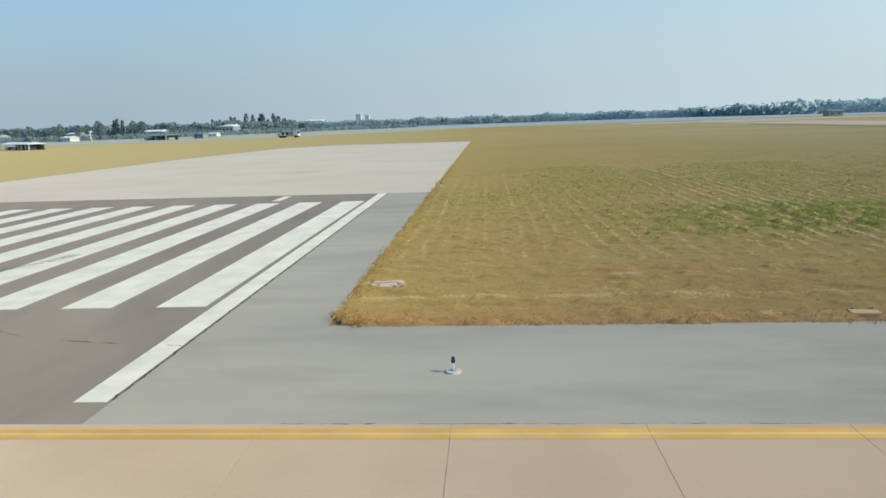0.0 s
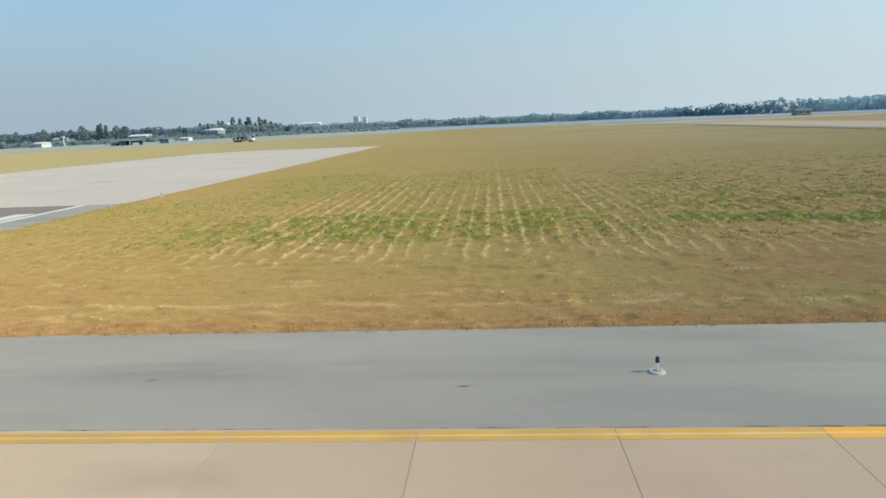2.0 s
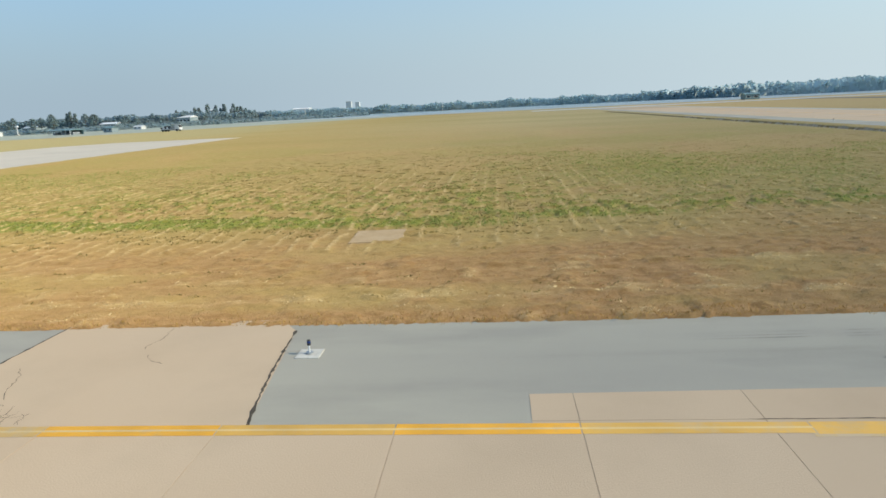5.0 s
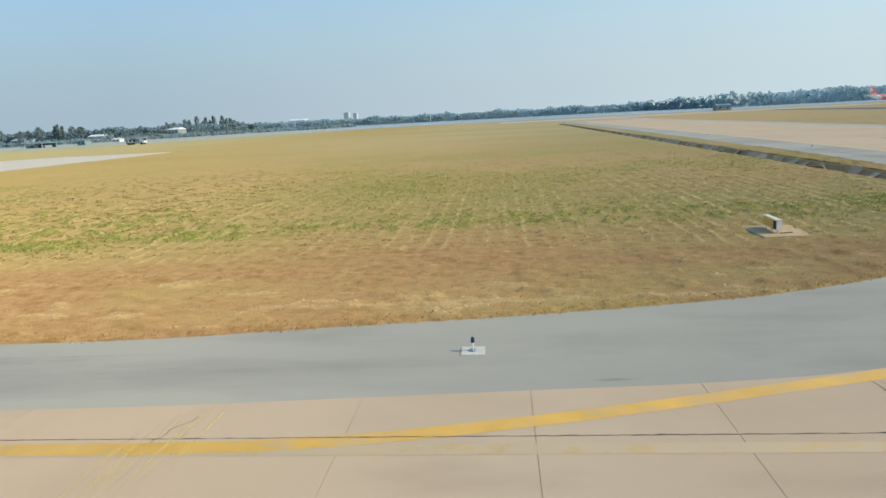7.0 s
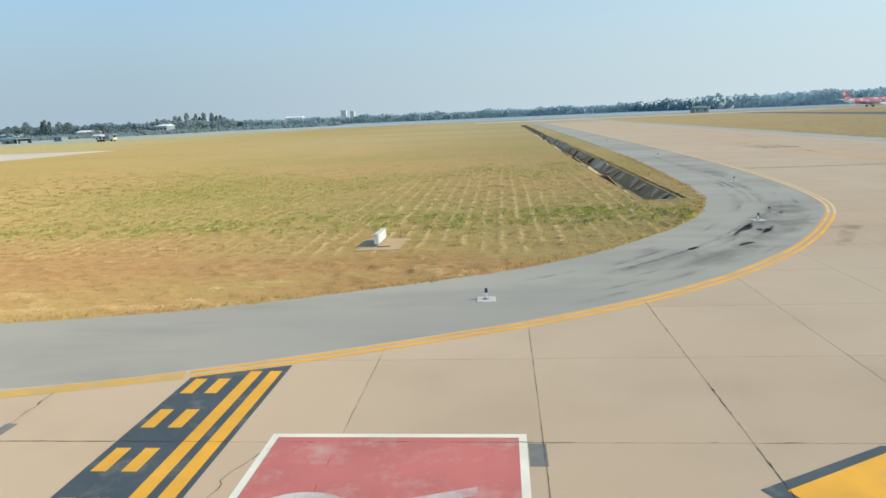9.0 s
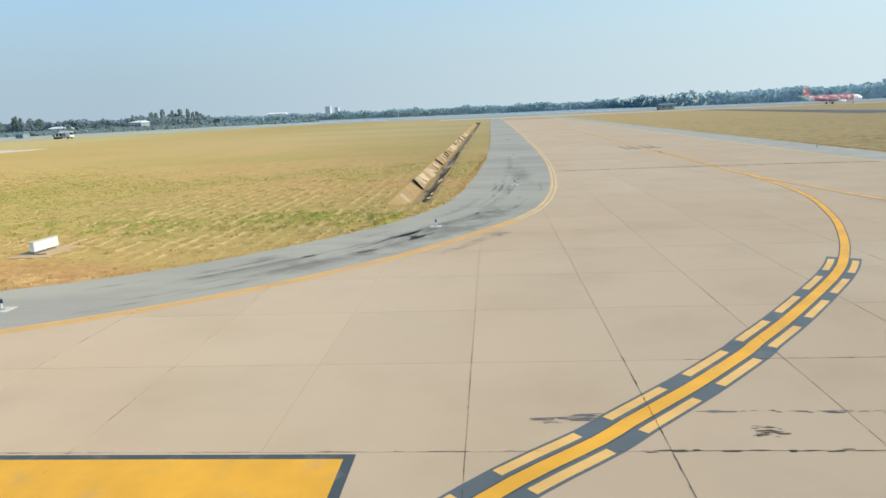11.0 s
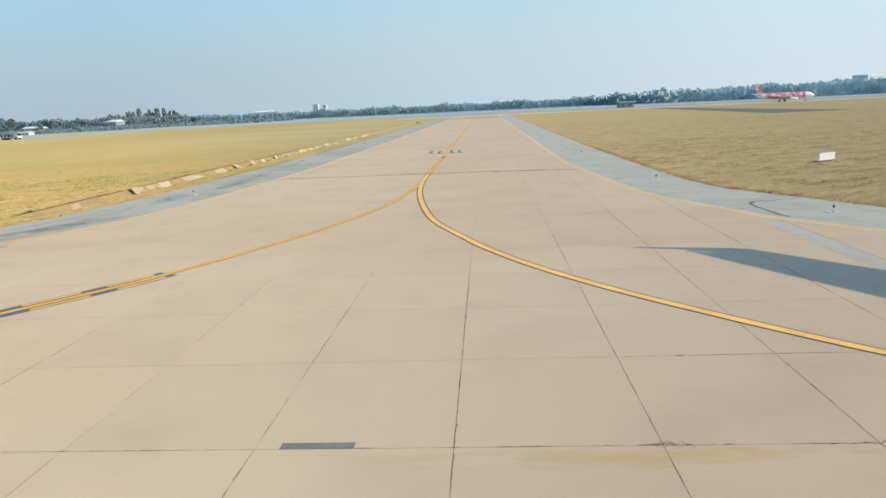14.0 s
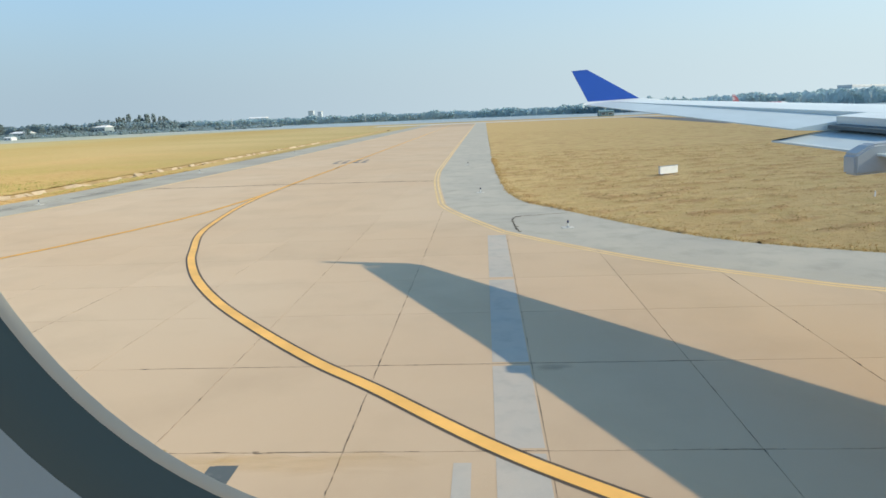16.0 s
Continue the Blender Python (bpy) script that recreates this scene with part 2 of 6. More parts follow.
def blades(name, a, b2, c2):
    m, nt, b = material(name, 0.85)
    i = nt.nodes.new("ShaderNodeNewGeometry").outputs["Random Per Island"]
    r = nt.nodes.new("ShaderNodeValToRGB")
    r.color_ramp.elements[0].color, r.color_ramp.elements[1].color = (*a, 1), (*c2, 1)
    e = r.color_ramp.elements.new(0.5)
    e.color = (*b2, 1)
    nt.links.new(i, r.inputs["Fac"])
    nt.links.new(r.outputs["Color"], b.inputs["Base Color"])
    return m


def foliage(name, a, b2, c2):
    """Leaves that let some light through."""
    m = blades(name, a, b2, c2)
    nt = m.node_tree
    b = nt.nodes["Principled BSDF"]
    tr = nt.nodes.new("ShaderNodeBsdfTranslucent")
    mx = nt.nodes.new("ShaderNodeMixShader")
    mx.inputs[0].default_value = 0.78
    nt.links.new(b.inputs["Base Color"].links[0].from_socket, tr.inputs["Color"])
    nt.links.new(b.outputs[0], mx.inputs[1])
    nt.links.new(tr.outputs[0], mx.inputs[2])
    nt.links.new(mx.outputs[0], nt.nodes["Material Output"].inputs["Surface"])
    return m


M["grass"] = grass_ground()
M["straw"] = blades("cut_straw", (0.72, 0.52, 0.24), (0.8, 0.6, 0.31), (0.6, 0.4, 0.16))
M["stubble"] = blades("dry_stubble", (0.56, 0.34, 0.12), (0.62, 0.42, 0.16), (0.42, 0.23, 0.08))
M["weeds"] = blades("green_weeds", (0.2, 0.26, 0.045), (0.29, 0.34, 0.07), (0.42, 0.41, 0.12))
M["bark"] = surface("grey_bark", (0.16, 0.14, 0.12), (0.08, 0.07, 0.06), (0.2, 0.18, 0.15), 12, 1.0, 0.95)
# far foliage: the pale blue of distance haze is mixed into the leaf colours
M["leaf"] = foliage("hazed_grey_green_leaves", (0.37, 0.45, 0.45), (0.41, 0.49, 0.49), (0.45, 0.53, 0.52))
M["leaf_scrub"] = foliage("hazed_scrub_leaves", (0.38, 0.47, 0.49), (0.41, 0.5, 0.52), (0.44, 0.53, 0.55))
M["leaf_far"] = foliage("hazed_far_leaves", (0.55, 0.66, 0.68), (0.58, 0.69, 0.71), (0.61, 0.72, 0.74))


# ---- builders ----
def data(name, verts, faces, mat):
    me = bpy.data.meshes.new(name)
    me.from_pydata(verts, [], faces)
    me.materials.append(mat)
    me.update()
    return me


def part(name, bm, mat, parent=None, label=""):
    """One mesh object under a thing or a part; bm may also be ready mesh data."""
    if isinstance(bm, bmesh.types.BMesh):
        me = bpy.data.meshes.new(name)
        bm.to_mesh(me)
        bm.free()
        me.materials.append(mat)
    else:
        me = bm
    ob = new(name, me)
    ob.parent = parent
    return tagged(ob, label)


def thing(name, label, category, group="", kind="", at=None):
    e = new(name)
    e.empty_display_size = 0.2
    if at is not None:
        e.matrix_world = at
    return tagged(e, label, category, group, kind)


def box(bm, x0, x1, y0, y1, z0, z1, bevel=0.0):
    r = bmesh.ops.create_cube(bm, size=1.0, matrix=Matrix.LocRotScale(((x0 + x1) / 2, (y0 + y1) / 2, (z0 + z1) / 2), None, (x1 - x0, y1 - y0, z1 - z0)))
    if bevel:
        edges = {e for v in r["verts"] for e in v.link_edges}
        bmesh.ops.bevel(bm, geom=list(edges), offset=bevel, segments=2, affect="EDGES")
    return bm


def cyl(bm, m, r1, r2, depth, seg=12):
    bmesh.ops.create_cone(bm, cap_ends=True, segments=seg, radius1=r1, radius2=r2, depth=depth, matrix=m)
    return bm


def smooth_path(points, step=1.0):
    """A rounded line through the given corners (Catmull-Rom), as an array of points."""
    p = np.array(points, float)
    p = np.vstack([2 * p[0] - p[1], p, 2 * p[-1] - p[-2]])
    out = []
    for i in range(1, len(p) - 2):
        n = max(2, int(np.linalg.norm(p[i + 1] - p[i]) / step))
        for t in np.linspace(0, 1, n, endpoint=False):
            a, b, c, d = p[i - 1], p[i], p[i + 1], p[i + 2]
            out.append(0.5 * (2 * b + (c - a) * t + (2 * a - 5 * b + 4 * c - d) * t**2 + (3 * b - 3 * c + d - a) * t**3))
    out.append(p[-2])
    return np.array(out)


def ribbon(path, off0, off1, z=0.004, start=0.0, end=None):
    """Verts and faces of a strip beside a path, between two offsets (to the left), from start to end metres along it."""
    p = np.asarray(path, float)
    s = np.r_[0, np.cumsum(np.linalg.norm(np.diff(p, axis=0), axis=1))]
    end = s[-1] if end is None else min(end, s[-1])
    keep = np.r_[start, s[(s > start + 1e-3) & (s < end - 1e-3)], end]
    q = np.stack([np.interp(keep, s, p[:, k]) for k in (0, 1)], 1)
    d = np.gradient(q, axis=0)
    d /= np.linalg.norm(d, axis=1)[:, None] + 1e-9
    nrm = np.stack([-d[:, 1], d[:, 0]], 1)
    a, b = q + nrm * off0, q + nrm * off1
    verts = [(x, y, z) for x, y in a] + [(x, y, z) for x, y in b]
    n = len(q)
    faces = [(i, i + 1, n + i + 1, n + i) for i in range(n - 1)]
    return verts, faces, s[-1]


def flat(name, pts, z, mat, label, category, kind="structure", thick=0.0):
    """A level sheet with the given outline, with a rim going down where it has thickness."""
    bm = bmesh.new()
    f = bm.faces.new([bm.verts.new((x, y, z)) for x, y in pts])
    if f.normal.z < 0:
        f.normal_flip()
    bm.normal_update()
    if f.normal.z < 0:
        f.normal_flip()
    if thick:
        r = bmesh.ops.extrude_edge_only(bm, edges=list(f.edges))
        for v in r["geom"]:
            if isinstance(v, bmesh.types.BMVert):
                v.co.z -= thick
    bmesh.ops.triangulate(bm, faces=[f for f in bm.faces if len(f.verts) > 4])
    return tagged(part(name, bm, mat), label, category, "", kind)


def inside(px, py, poly):
    poly = np.asarray(poly)
    hit = np.zeros(len(px), bool)
    x0, y0 = poly[-1]
    for x1, y1 in poly:
        cross = ((y1 > py) != (y0 > py)) & (px < (x0 - x1) * (py - y1) / (y0 - y1 + 1e-12) + x1)
        hit ^= cross
        x0, y0 = x1, y1
    return hit


# ---- lines of the plan ----
# edge of the concrete on the side of the first lawn, then up the crossing taxiway
LEFT_EDGE = smooth_path([(97, 12.7), (110, 12.98), (115.4, 13.3), (119.7, 13.6), (123.4, 13.85), (127.2, 14.45), (131.9, 16.1), (136.4, 18.05), (139, 19.35), (141.8, 21.1), (145.2, 23.8), (148.6, 27.4), (150.5, 29.95), (152.4, 32.9), (155.1, 37.9), (156.75, 43.3), (158.1, 52.6), (159.15, 66.9), (159.7, 82), (160.1, 115), (160.5, 200), (160.6, 432)], 1.0)
RIGHT_EDGE = smooth_path([(188.3, 432), (188.1, 200), (188.15, 90), (188.4, 67), (189.8, 49), (190.7, 43.1), (193.5, 35.4), (194.7, 33.1), (199.2, 27.2), (203.4, 23.4), (206, 21.6), (216, 16), (228, 12.8), (245, 11.5), (420, 11.3)], 1.0)
# edge of the lawns
LAWN_L = smooth_path([(21.4, 190), (21.5, 90), (21.4, 40), (21.4, 21), (21.5, 18.8), (22.3, 17.9), (25, 17.75), (45, 17.7), (75, 17.6), (104.5, 17.5), (114, 18.4), (121, 19.3), (127, 20.5), (132.5, 22.7), (139.8, 26.7), (146.2, 34), (149.5, 40.7), (151, 48), (152.2, 66), (153.4, 110), (153.6, 200), (153.6, 432)], 1.5)
LAWN_R = smooth_path([(194.5, 432), (194.0, 202), (193.9, 110), (194.0, 75), (194.8, 49.3), (197.7, 40.8), (203, 31), (208.5, 26.8), (214, 23.6), (222, 21), (240, 18.5), (300, 17.8), (420, 17.8)], 1.5)
# middle lines of the crossing taxiway
MID_L = smooth_path([(150.6, 7.3), (152.3, 8.95), (153.85, 10.55), (155.4, 11.88), (156.05, 12.55), (157.43, 13.9), (158.1, 14.58), (159.6, 16.2), (160.1, 16.84), (161.95, 19.05), (165.15, 23.25), (166.85, 26.05), (168.66, 29.74), (170.75, 35.0), (173.0, 43.0), (174.0, 53), (174.1, 63.3), (174.25, 82), (174.2, 120), (174.4, 430)], 0.6)
MID_R = smooth_path([(200.1, 6.2), (194.89, 10.05), (192.75, 11.8), (190.2, 14.4), (188.42, 16.1), (186.1, 18.7), (183.6, 21.8), (181.3, 25.3), (179.5, 28.8), (178.45, 31.4), (176.9, 35.6), (175.9, 40.0), (174.8, 47.5), (174.25, 55), (174.15, 62)], 0.6)
YEL_EDGE = smooth_path([(-70, 10.7), (20, 10.84), (45, 10.95), (70, 11.1), (87, 11.2), (105, 11.15), (112, 11.12), (115.86, 11.38), (119.5, 12.1), (123.2, 13.05)] + [tuple(p) for p in LEFT_EDGE[30::4] - (0.0, 0.35)][0:1], 1.0)

DITCH = (146.4, 149.2, 44.4, 318.0)

# ---- ground ----
def build_ground():
    gx = [-4500, DITCH[0], DITCH[1], 4500]
    gy = [-4500, DITCH[2], DITCH[3], 4600]
    verts = [(x, y, -0.05) for y in gy for x in gx]
    faces = [(4 * j + i, 4 * j + i + 1, 4 * j + i + 5, 4 * j + i + 4) for j in range(3) for i in range(3) if (i, j) != (1, 1)]
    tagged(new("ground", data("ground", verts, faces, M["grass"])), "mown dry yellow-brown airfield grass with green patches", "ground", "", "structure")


def build_pavements():
    # runway end, its paved overrun and shoulder
    flat("runway", [(-40, -14), (17.74, -14), (17.74, 55.6), (-40, 56.8)], -0.006, M["runway"], "worn dark grey-brown asphalt runway end", "runway", thick=0.05)
    flat("pavement", [(17.74, 11.0), (21.4, 11.0), (21.4, 55.6), (17.74, 55.6)], -0.006, M["asphalt"], "smooth grey asphalt runway shoulder", "pavement", thick=0.05)
    flat("pavement", [(-40, 56.8), (17.74, 55.6), (21.4, 55.6), (21.6, 190), (-17, 193), (-30, 180), (-37, 128), (-37.5, 78)], -0.008, M["pad"], "light grey concrete overrun beyond the runway end", "pavement", thick=0.05)
    # asphalt shoulders
    lo = [(97, 11.0), (17.74, 11.0)]
    left = [(21.4, 17.9)] + [tuple(p) for p in LAWN_L if p[0] > 23 and p[1] > 17] 
    left = [p for p in left if not (p[0] < 22 and p[1] > 18)]
    back = [(161.5, 432)] + [(x + 0.3, y - 0.3) for x, y in LEFT_EDGE[::-1]]
    flat("pavement", [(21.4, 11.0)] + left + back + [(97, 11.0)], -0.006, M["asphalt"], "smooth grey asphalt taxiway shoulder with dark stains", "pavement", thick=0.05)
    right = [tuple(p) for p in LAWN_R]
    flat("pavement", right + [(x - 0.3, y - 0.3) for x, y in RIGHT_EDGE[::-1]], -0.006, M["asphalt_pale"], "pale grey asphalt shoulder of the crossing taxiway", "pavement", thick=0.05)
    # concrete bed under the slabs
    outline = [(-70, -45), (420, -45)] + [tuple(p) for p in RIGHT_EDGE[::-1]] + [tuple(p) for p in LEFT_EDGE[::-1]] + [(97, 11.3), (-70, 11.3)]
    bed = flat("taxiway", outline, -0.008, M["joint"], "beige weathered concrete slab taxiway with dark joints", "taxiway", thick=0.03)
    # far pavements
    flat("pavement", [(258, 118), (262, 150), (274, 300), (281, 385), (281, 432), (292, 432), (290, 118)], -0.02, M["asphalt_dark"], "dark grey asphalt shoulder of the next crossing", "pavement")
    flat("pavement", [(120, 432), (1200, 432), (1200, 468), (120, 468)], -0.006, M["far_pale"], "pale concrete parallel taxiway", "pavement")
    flat("ground", [(-900, 240), (-420, 262), (-130, 322), (-60, 402), (45, 543), (-250, 800), (-250, 1010), (-900, 1010)], -0.02, M["far_dull"], "grey-green rough ground at the far side, dulled by painted haze", "ground")
    flat("pavement", [(45, 543), (1500, 535), (1500, 1010), (-250, 1010), (-250, 800)], -0.02, M["far_strip"], "far side of the airfield, haze in its blue-grey colour", "pavement")
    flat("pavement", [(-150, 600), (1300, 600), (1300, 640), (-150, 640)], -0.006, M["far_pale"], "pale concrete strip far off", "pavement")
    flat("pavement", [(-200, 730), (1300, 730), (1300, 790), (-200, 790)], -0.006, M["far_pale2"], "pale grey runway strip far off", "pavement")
    return bed, outline


def clip_rect(poly, x0, x1, y0, y1):
    for axis, value, keep_more in ((0, x0, True), (0, x1, False), (1, y0, True), (1, y1, False)):
        out = []
        for i, q in enumerate(poly):
            p = poly[i - 1]
            a, b = p[axis] - value, q[axis] - value
            if not keep_more:
                a, b = -a, -b
            if (a >= 0) != (b >= 0):
                t = a / (a - b)
                out.append((p[0] + t * (q[0] - p[0]), p[1] + t * (q[1] - p[1])))
            if b >= 0:
                out.append(q)
        poly = out
        if not poly:
            return []
    return poly


def slab_mesh(pts, z=0.0, thick=0.02):
    n = len(pts)
    verts = [(x, y, z) for x, y in pts] + [(x, y, z - thick) for x, y in pts]
    faces = [tuple(range(n))] + [(i, n + i, n + (i + 1) % n, (i + 1) % n) for i in range(n)]
    return verts, faces


def area(p):
    return 0.5 * sum(p[i - 1][0] * p[i][1] - p[i][0] * p[i - 1][1] for i in range(len(p)))


# joints across the way: one every 3.85 m at first, one every 3.72 m from the concrete bay on
JOINT_X = [25.54 + 3.85 * k for k in range(-24, 10)] + [64.4, 69.0, 72.4, 76.0, 79.75, 83.48, 87.26, 90.9, 94.4, 97.9, 101.3]
JOINT_X += [104.8, 108.5, 112.22, 115.93, 119.6, 123.3, 127.0, 130.6, 134.2, 138.06, 141.79, 145.5, 149.2, 152.97, 156.6, 160.29, 164.0, 167.76, 171.42, 175.18, 178.92, 182.67, 186.38, 190.12, 193.88, 197.65, 201.36]
JOINT_X += [201.36 + 3.74 * k for k in range(1, 59)]


def build_slabs(bed, outline):
    gap = 0.006
    near, rest_v, rest_f = 0, [], []
    shared = {}
    cells = []
    for j in range(-14, 78):
        y0, y1 = 11.5 + 4.25 * j, 11.5 + 4.25 * (j + 1)
        for x0, x1 in zip(JOINT_X, JOINT_X[1:]):
            cells.append((x0, x1, y0, y1))
    for x0, x1, y0, y1 in cells:
        if y0 > 24 and (x1 < 142 or x0 > 205):
            continue
        if y0 > 11 and x1 < 96:
            continue
        p = clip_rect(outline, x0 + gap, x1 - gap, y0 + gap, y1 - gap)
        clean = [q for i, q in enumerate(p) if abs(q[0] - p[i - 1][0]) + abs(q[1] - p[i - 1][1]) > 1e-4]
        if len(clean) < 3 or abs(area(clean)) < 0.05:
            continue
        if area(clean) < 0:
            clean = clean[::-1]
        full = len(clean) == 4 and abs(area(clean) - (x1 - x0 - 2 * gap) * (y1 - y0 - 2 * gap)) < 0.01
        want = 7 < y1 < 45 and 100 < x0 < 212 and near < 300
        if want:
            near += 1
            if full:
                key = round(x1 - x0, 2)
                if key not in shared:
                    w, h = (x1 - x0) / 2 - gap, (y1 - y0) / 2 - gap
                    v, f = slab_mesh([(-w, -h), (w, -h), (w, h), (-w, h)])
                    shared[key] = data("slab", v, f, M["concrete"])
                ob = new("slab", shared[key])
                ob.location = ((x0 + x1) / 2, (y0 + y1) / 2, 0)
            else:
                cx, cy = (x0 + x1) / 2, (y0 + y1) / 2
                v, f = slab_mesh([(a - cx, b - cy) for a, b in clean])
                ob = new("slab", data("slab", v, f, M["concrete"]))
                ob.location = (cx, cy, 0)
            ob.parent = bed
        else:
            v, f = slab_mesh(clean)
            k = len(rest_v)
            rest_v += v
            rest_f += [tuple(k + i for i in q) for q in f]
    tagged(part("slabs", data("slabs", rest_v, rest_f, M["concrete_far"]), None, bed), "", "", "", "stuff")


build_ground()
BED, OUTLINE = build_pavements()
build_slabs(BED, OUTLINE)


# ---- paint on the pavement ----
def paint(name, verts, faces, mat, label, category="marking"):
    return tagged(new(name, data(name, verts, faces, mat)), label, category, "", "structure")


def rect_paint(name, x0, x1, y0, y1, mat, label, z=0.004, category="marking"):
    return paint(name, [(x0, y0, z), (x1, y0, z), (x1, y1, z), (x0, y1, z)], [(0, 1, 2, 3)], mat, label, category)


def build_paint():
    for k in range(14):
        x1 = 16.65 - 3.45 * k
        rect_paint("threshold_stripe", x1 - 1.85, x1 - 0.07 * (k == 0), 20.2, 50.2, M["white"], "worn white threshold stripe on dark asphalt", -0.001)
    rect_paint("runway_edge_line", 16.84, 17.64, 12.4, 55.4, M["white"], "white runway edge line", -0.001)
    # paired yellow edge lines, more or less worn from slab to slab
    rnd = random.Random(5)
    cuts = [0.0] + [x + 70.0 for x in JOINT_X if -60 < x < 101] + [172.0]
    for s0, s1 in zip(cuts, cuts[1:]):
        m, lab = rnd.choice((("yellow_edge", "dull yellow double taxiway edge line"), ("yellow_edge", "dull yellow double taxiway edge line"), ("yellow", "bright yellow double taxiway edge line"), ("yellow_old", "faded yellow double taxiway edge line")))
        for a, b in ((-0.2, -0.02), (0.05, 0.22)):
            v, f, _ = ribbon(YEL_EDGE, a, b, start=s0, end=s1 - 0.03)
            paint("edge_line", v, f, M[m], lab)
    v, f, _ = ribbon(YEL_EDGE, -0.24, 0.22, start=172)
    paint("edge_line", v, f, M["yellow_old"], "smeared faded yellow edge line")
    v, f, _ = ribbon(YEL_EDGE, -0.02, 0.05, end=172)
    paint("edge_line", v, f, M["yellow_pale"], "pale worn gap between the yellow edge lines")
    rect_paint("edge_line", 101.9, 127, 10.82, 11.2, M["yellow_ghost"], "nearly rubbed-out yellow line along the joint", 0.0035)
    for path, lab, sgn in ((LEFT_EDGE[30:], "pale yellow double edge line round the curve", -1), (RIGHT_EDGE, "pale yellow double edge line round the far curve", -1)):
        for a, b in ((0.12, 0.27), (0.42, 0.57)):
            if path is RIGHT_EDGE:
                v, f, _ = ribbon(path, sgn * a, sgn * b)
            else:
                v, f, _ = ribbon(path, sgn * a, sgn * b, end=34)
                paint("edge_line", v, f, M["yellow"], "yellow double edge line round the curve")
                v, f, _ = ribbon(path, sgn * a, sgn * b, start=34)
            paint("edge_line", v, f, M["yellow_pale"], lab)
    # middle lines with dark borders; the first one has dashes beside it near the holding place
    for path, end, lab in ((MID_L, None, "yellow taxiway middle line with dark border"), (MID_R, None, "yellow curved lead-off line with dark border")):
        wide = path is MID_R
        first = 0.0
        v, f, n = ribbon(path, -0.235 if wide else -0.2, 0.235 if wide else 0.2, 0.0055 if wide else 0.004, first)
        paint("middle_line_border", v, f, M["border_brown"] if wide else M["black"], "thin dark border under the yellow middle line")
        v, f, n = ribbon(path, -0.16, 0.16, 0.0105 if wide else 0.008, first)
        paint("middle_line", v, f, M["yellow_fresh"] if wide else M["yellow"], lab)
    v, f, n = ribbon(MID_L, -0.57, 0.57, 0.003, 0.0, 24.5)
    paint("middle_line_border", v, f, M["slate"], "broad slate-dark band under the dashed middle line")
    s = 1.61
    while s < 24:
        for a, b in ((0.28, 0.5), (-0.5, -0.28)):
            v, f, n = ribbon(MID_L, a, b, 0.008, s, min(s + 1.97, 24.3))
            paint("middle_dash", v, f, M["yellow_dash"], "yellow dash beside the middle line")
        s += 2.93
    # holding line across the taxiway
    paint("holding_line_bed", [(129.75, -12, 0.003), (132.05, -12, 0.003), (132.05, 15.45, 0.003), (129.75, 14.7, 0.003)], [(0, 1, 2, 3)], M["black"], "black painted bed of the holding line")
    for x in (131.12, 131.62):
        rect_paint("holding_line", x, x + 0.3, -12, 15.05, M["yellow"], "solid yellow bar of the holding line", 0.008)
    for x in (129.92, 130.5):
        for k in range(14):
            y = 14.6 - 1.68 * k
            rect_paint("holding_dash", x, x + 0.3, y - 0.85, y, M["yellow"], "yellow dash of the holding line", 0.008)
    # red sign painted on the slabs
    rect_paint("red_marking_border", 132.82, 137.76, 4.6, 11.83, M["white"], "white border of the painted red sign", 0.003)
    rect_paint("red_marking", 132.97, 137.61, 4.75, 11.68, M["red"], "worn red sign painted on the concrete", 0.008)


build_paint()


# ---- drainage ditch ----
def build_ditch():
    x0, x1, y0, y1 = DITCH
    xm0, xm1, depth = x0 + 0.95, x1 - 0.95, 0.85
    ditch = thing("drainage_ditch", "open drainage ditch lined with sandy broken concrete panels", "ditch", "", "structure")
    v = [(x0, y0, -0.05), (xm0, y0 + 0.9, -depth), (xm1, y0 + 0.9, -depth), (x1, y0, -0.05), (x0, y1, -0.05), (xm0, y1, -depth), (xm1, y1, -depth), (x1, y1, -0.05)]
    f = [(0, 4, 5, 1), (1, 5, 6, 2), (2, 6, 7, 3), (0, 1, 2, 3), (4, 7, 6, 5)]
    part("bed", data("bed", v, f, M["ditch_soil"]), None, ditch)
    rnd = random.Random(4)
    y = y0 + 1.0
    while y < 190:
        n = rnd.uniform(1.0, 3.4)
        for side in (0, 1):
            if rnd.random() < (0.52 if side == 0 else 0.22):
                continue
            bm = bmesh.new()
            w = math.hypot(0.95, depth - 0.05) * rnd.uniform(0.55, 1.02)
            box(bm, -w / 2, w / 2, -n / 2 + 0.03, n / 2 - 0.03, -0.04, 0.04)
            for q in bm.verts:
                q.co.x += rnd.uniform(-0.1, 0.1) * w
                q.co.y += rnd.uniform(-0.16, 0.1) * math.copysign(1, q.co.y) * min(n, 2)
            ob = part("lining_panel", bm, M["sand_slab"], ditch)
            a = math.atan2(depth - 0.05, 0.95)
            cx = (x0 + xm0) / 2 if side == 0 else (x1 + xm1) / 2
            ob.matrix_local = pose(cx, y + n / 2, -depth / 2 - 0.02 + rnd.uniform(-0.03, 0.09), rnd.uniform(-9, 9), math.degrees(a) * (1 if side == 0 else -1) + rnd.uniform(-13, 9), rnd.uniform(-9, 9))
        y += n


M["ditch_soil"] = surface("ditch_soil", (0.34, 0.235, 0.115), (0.17, 0.12, 0.06), (0.44, 0.31, 0.155), 14, 0.6, 0.95)
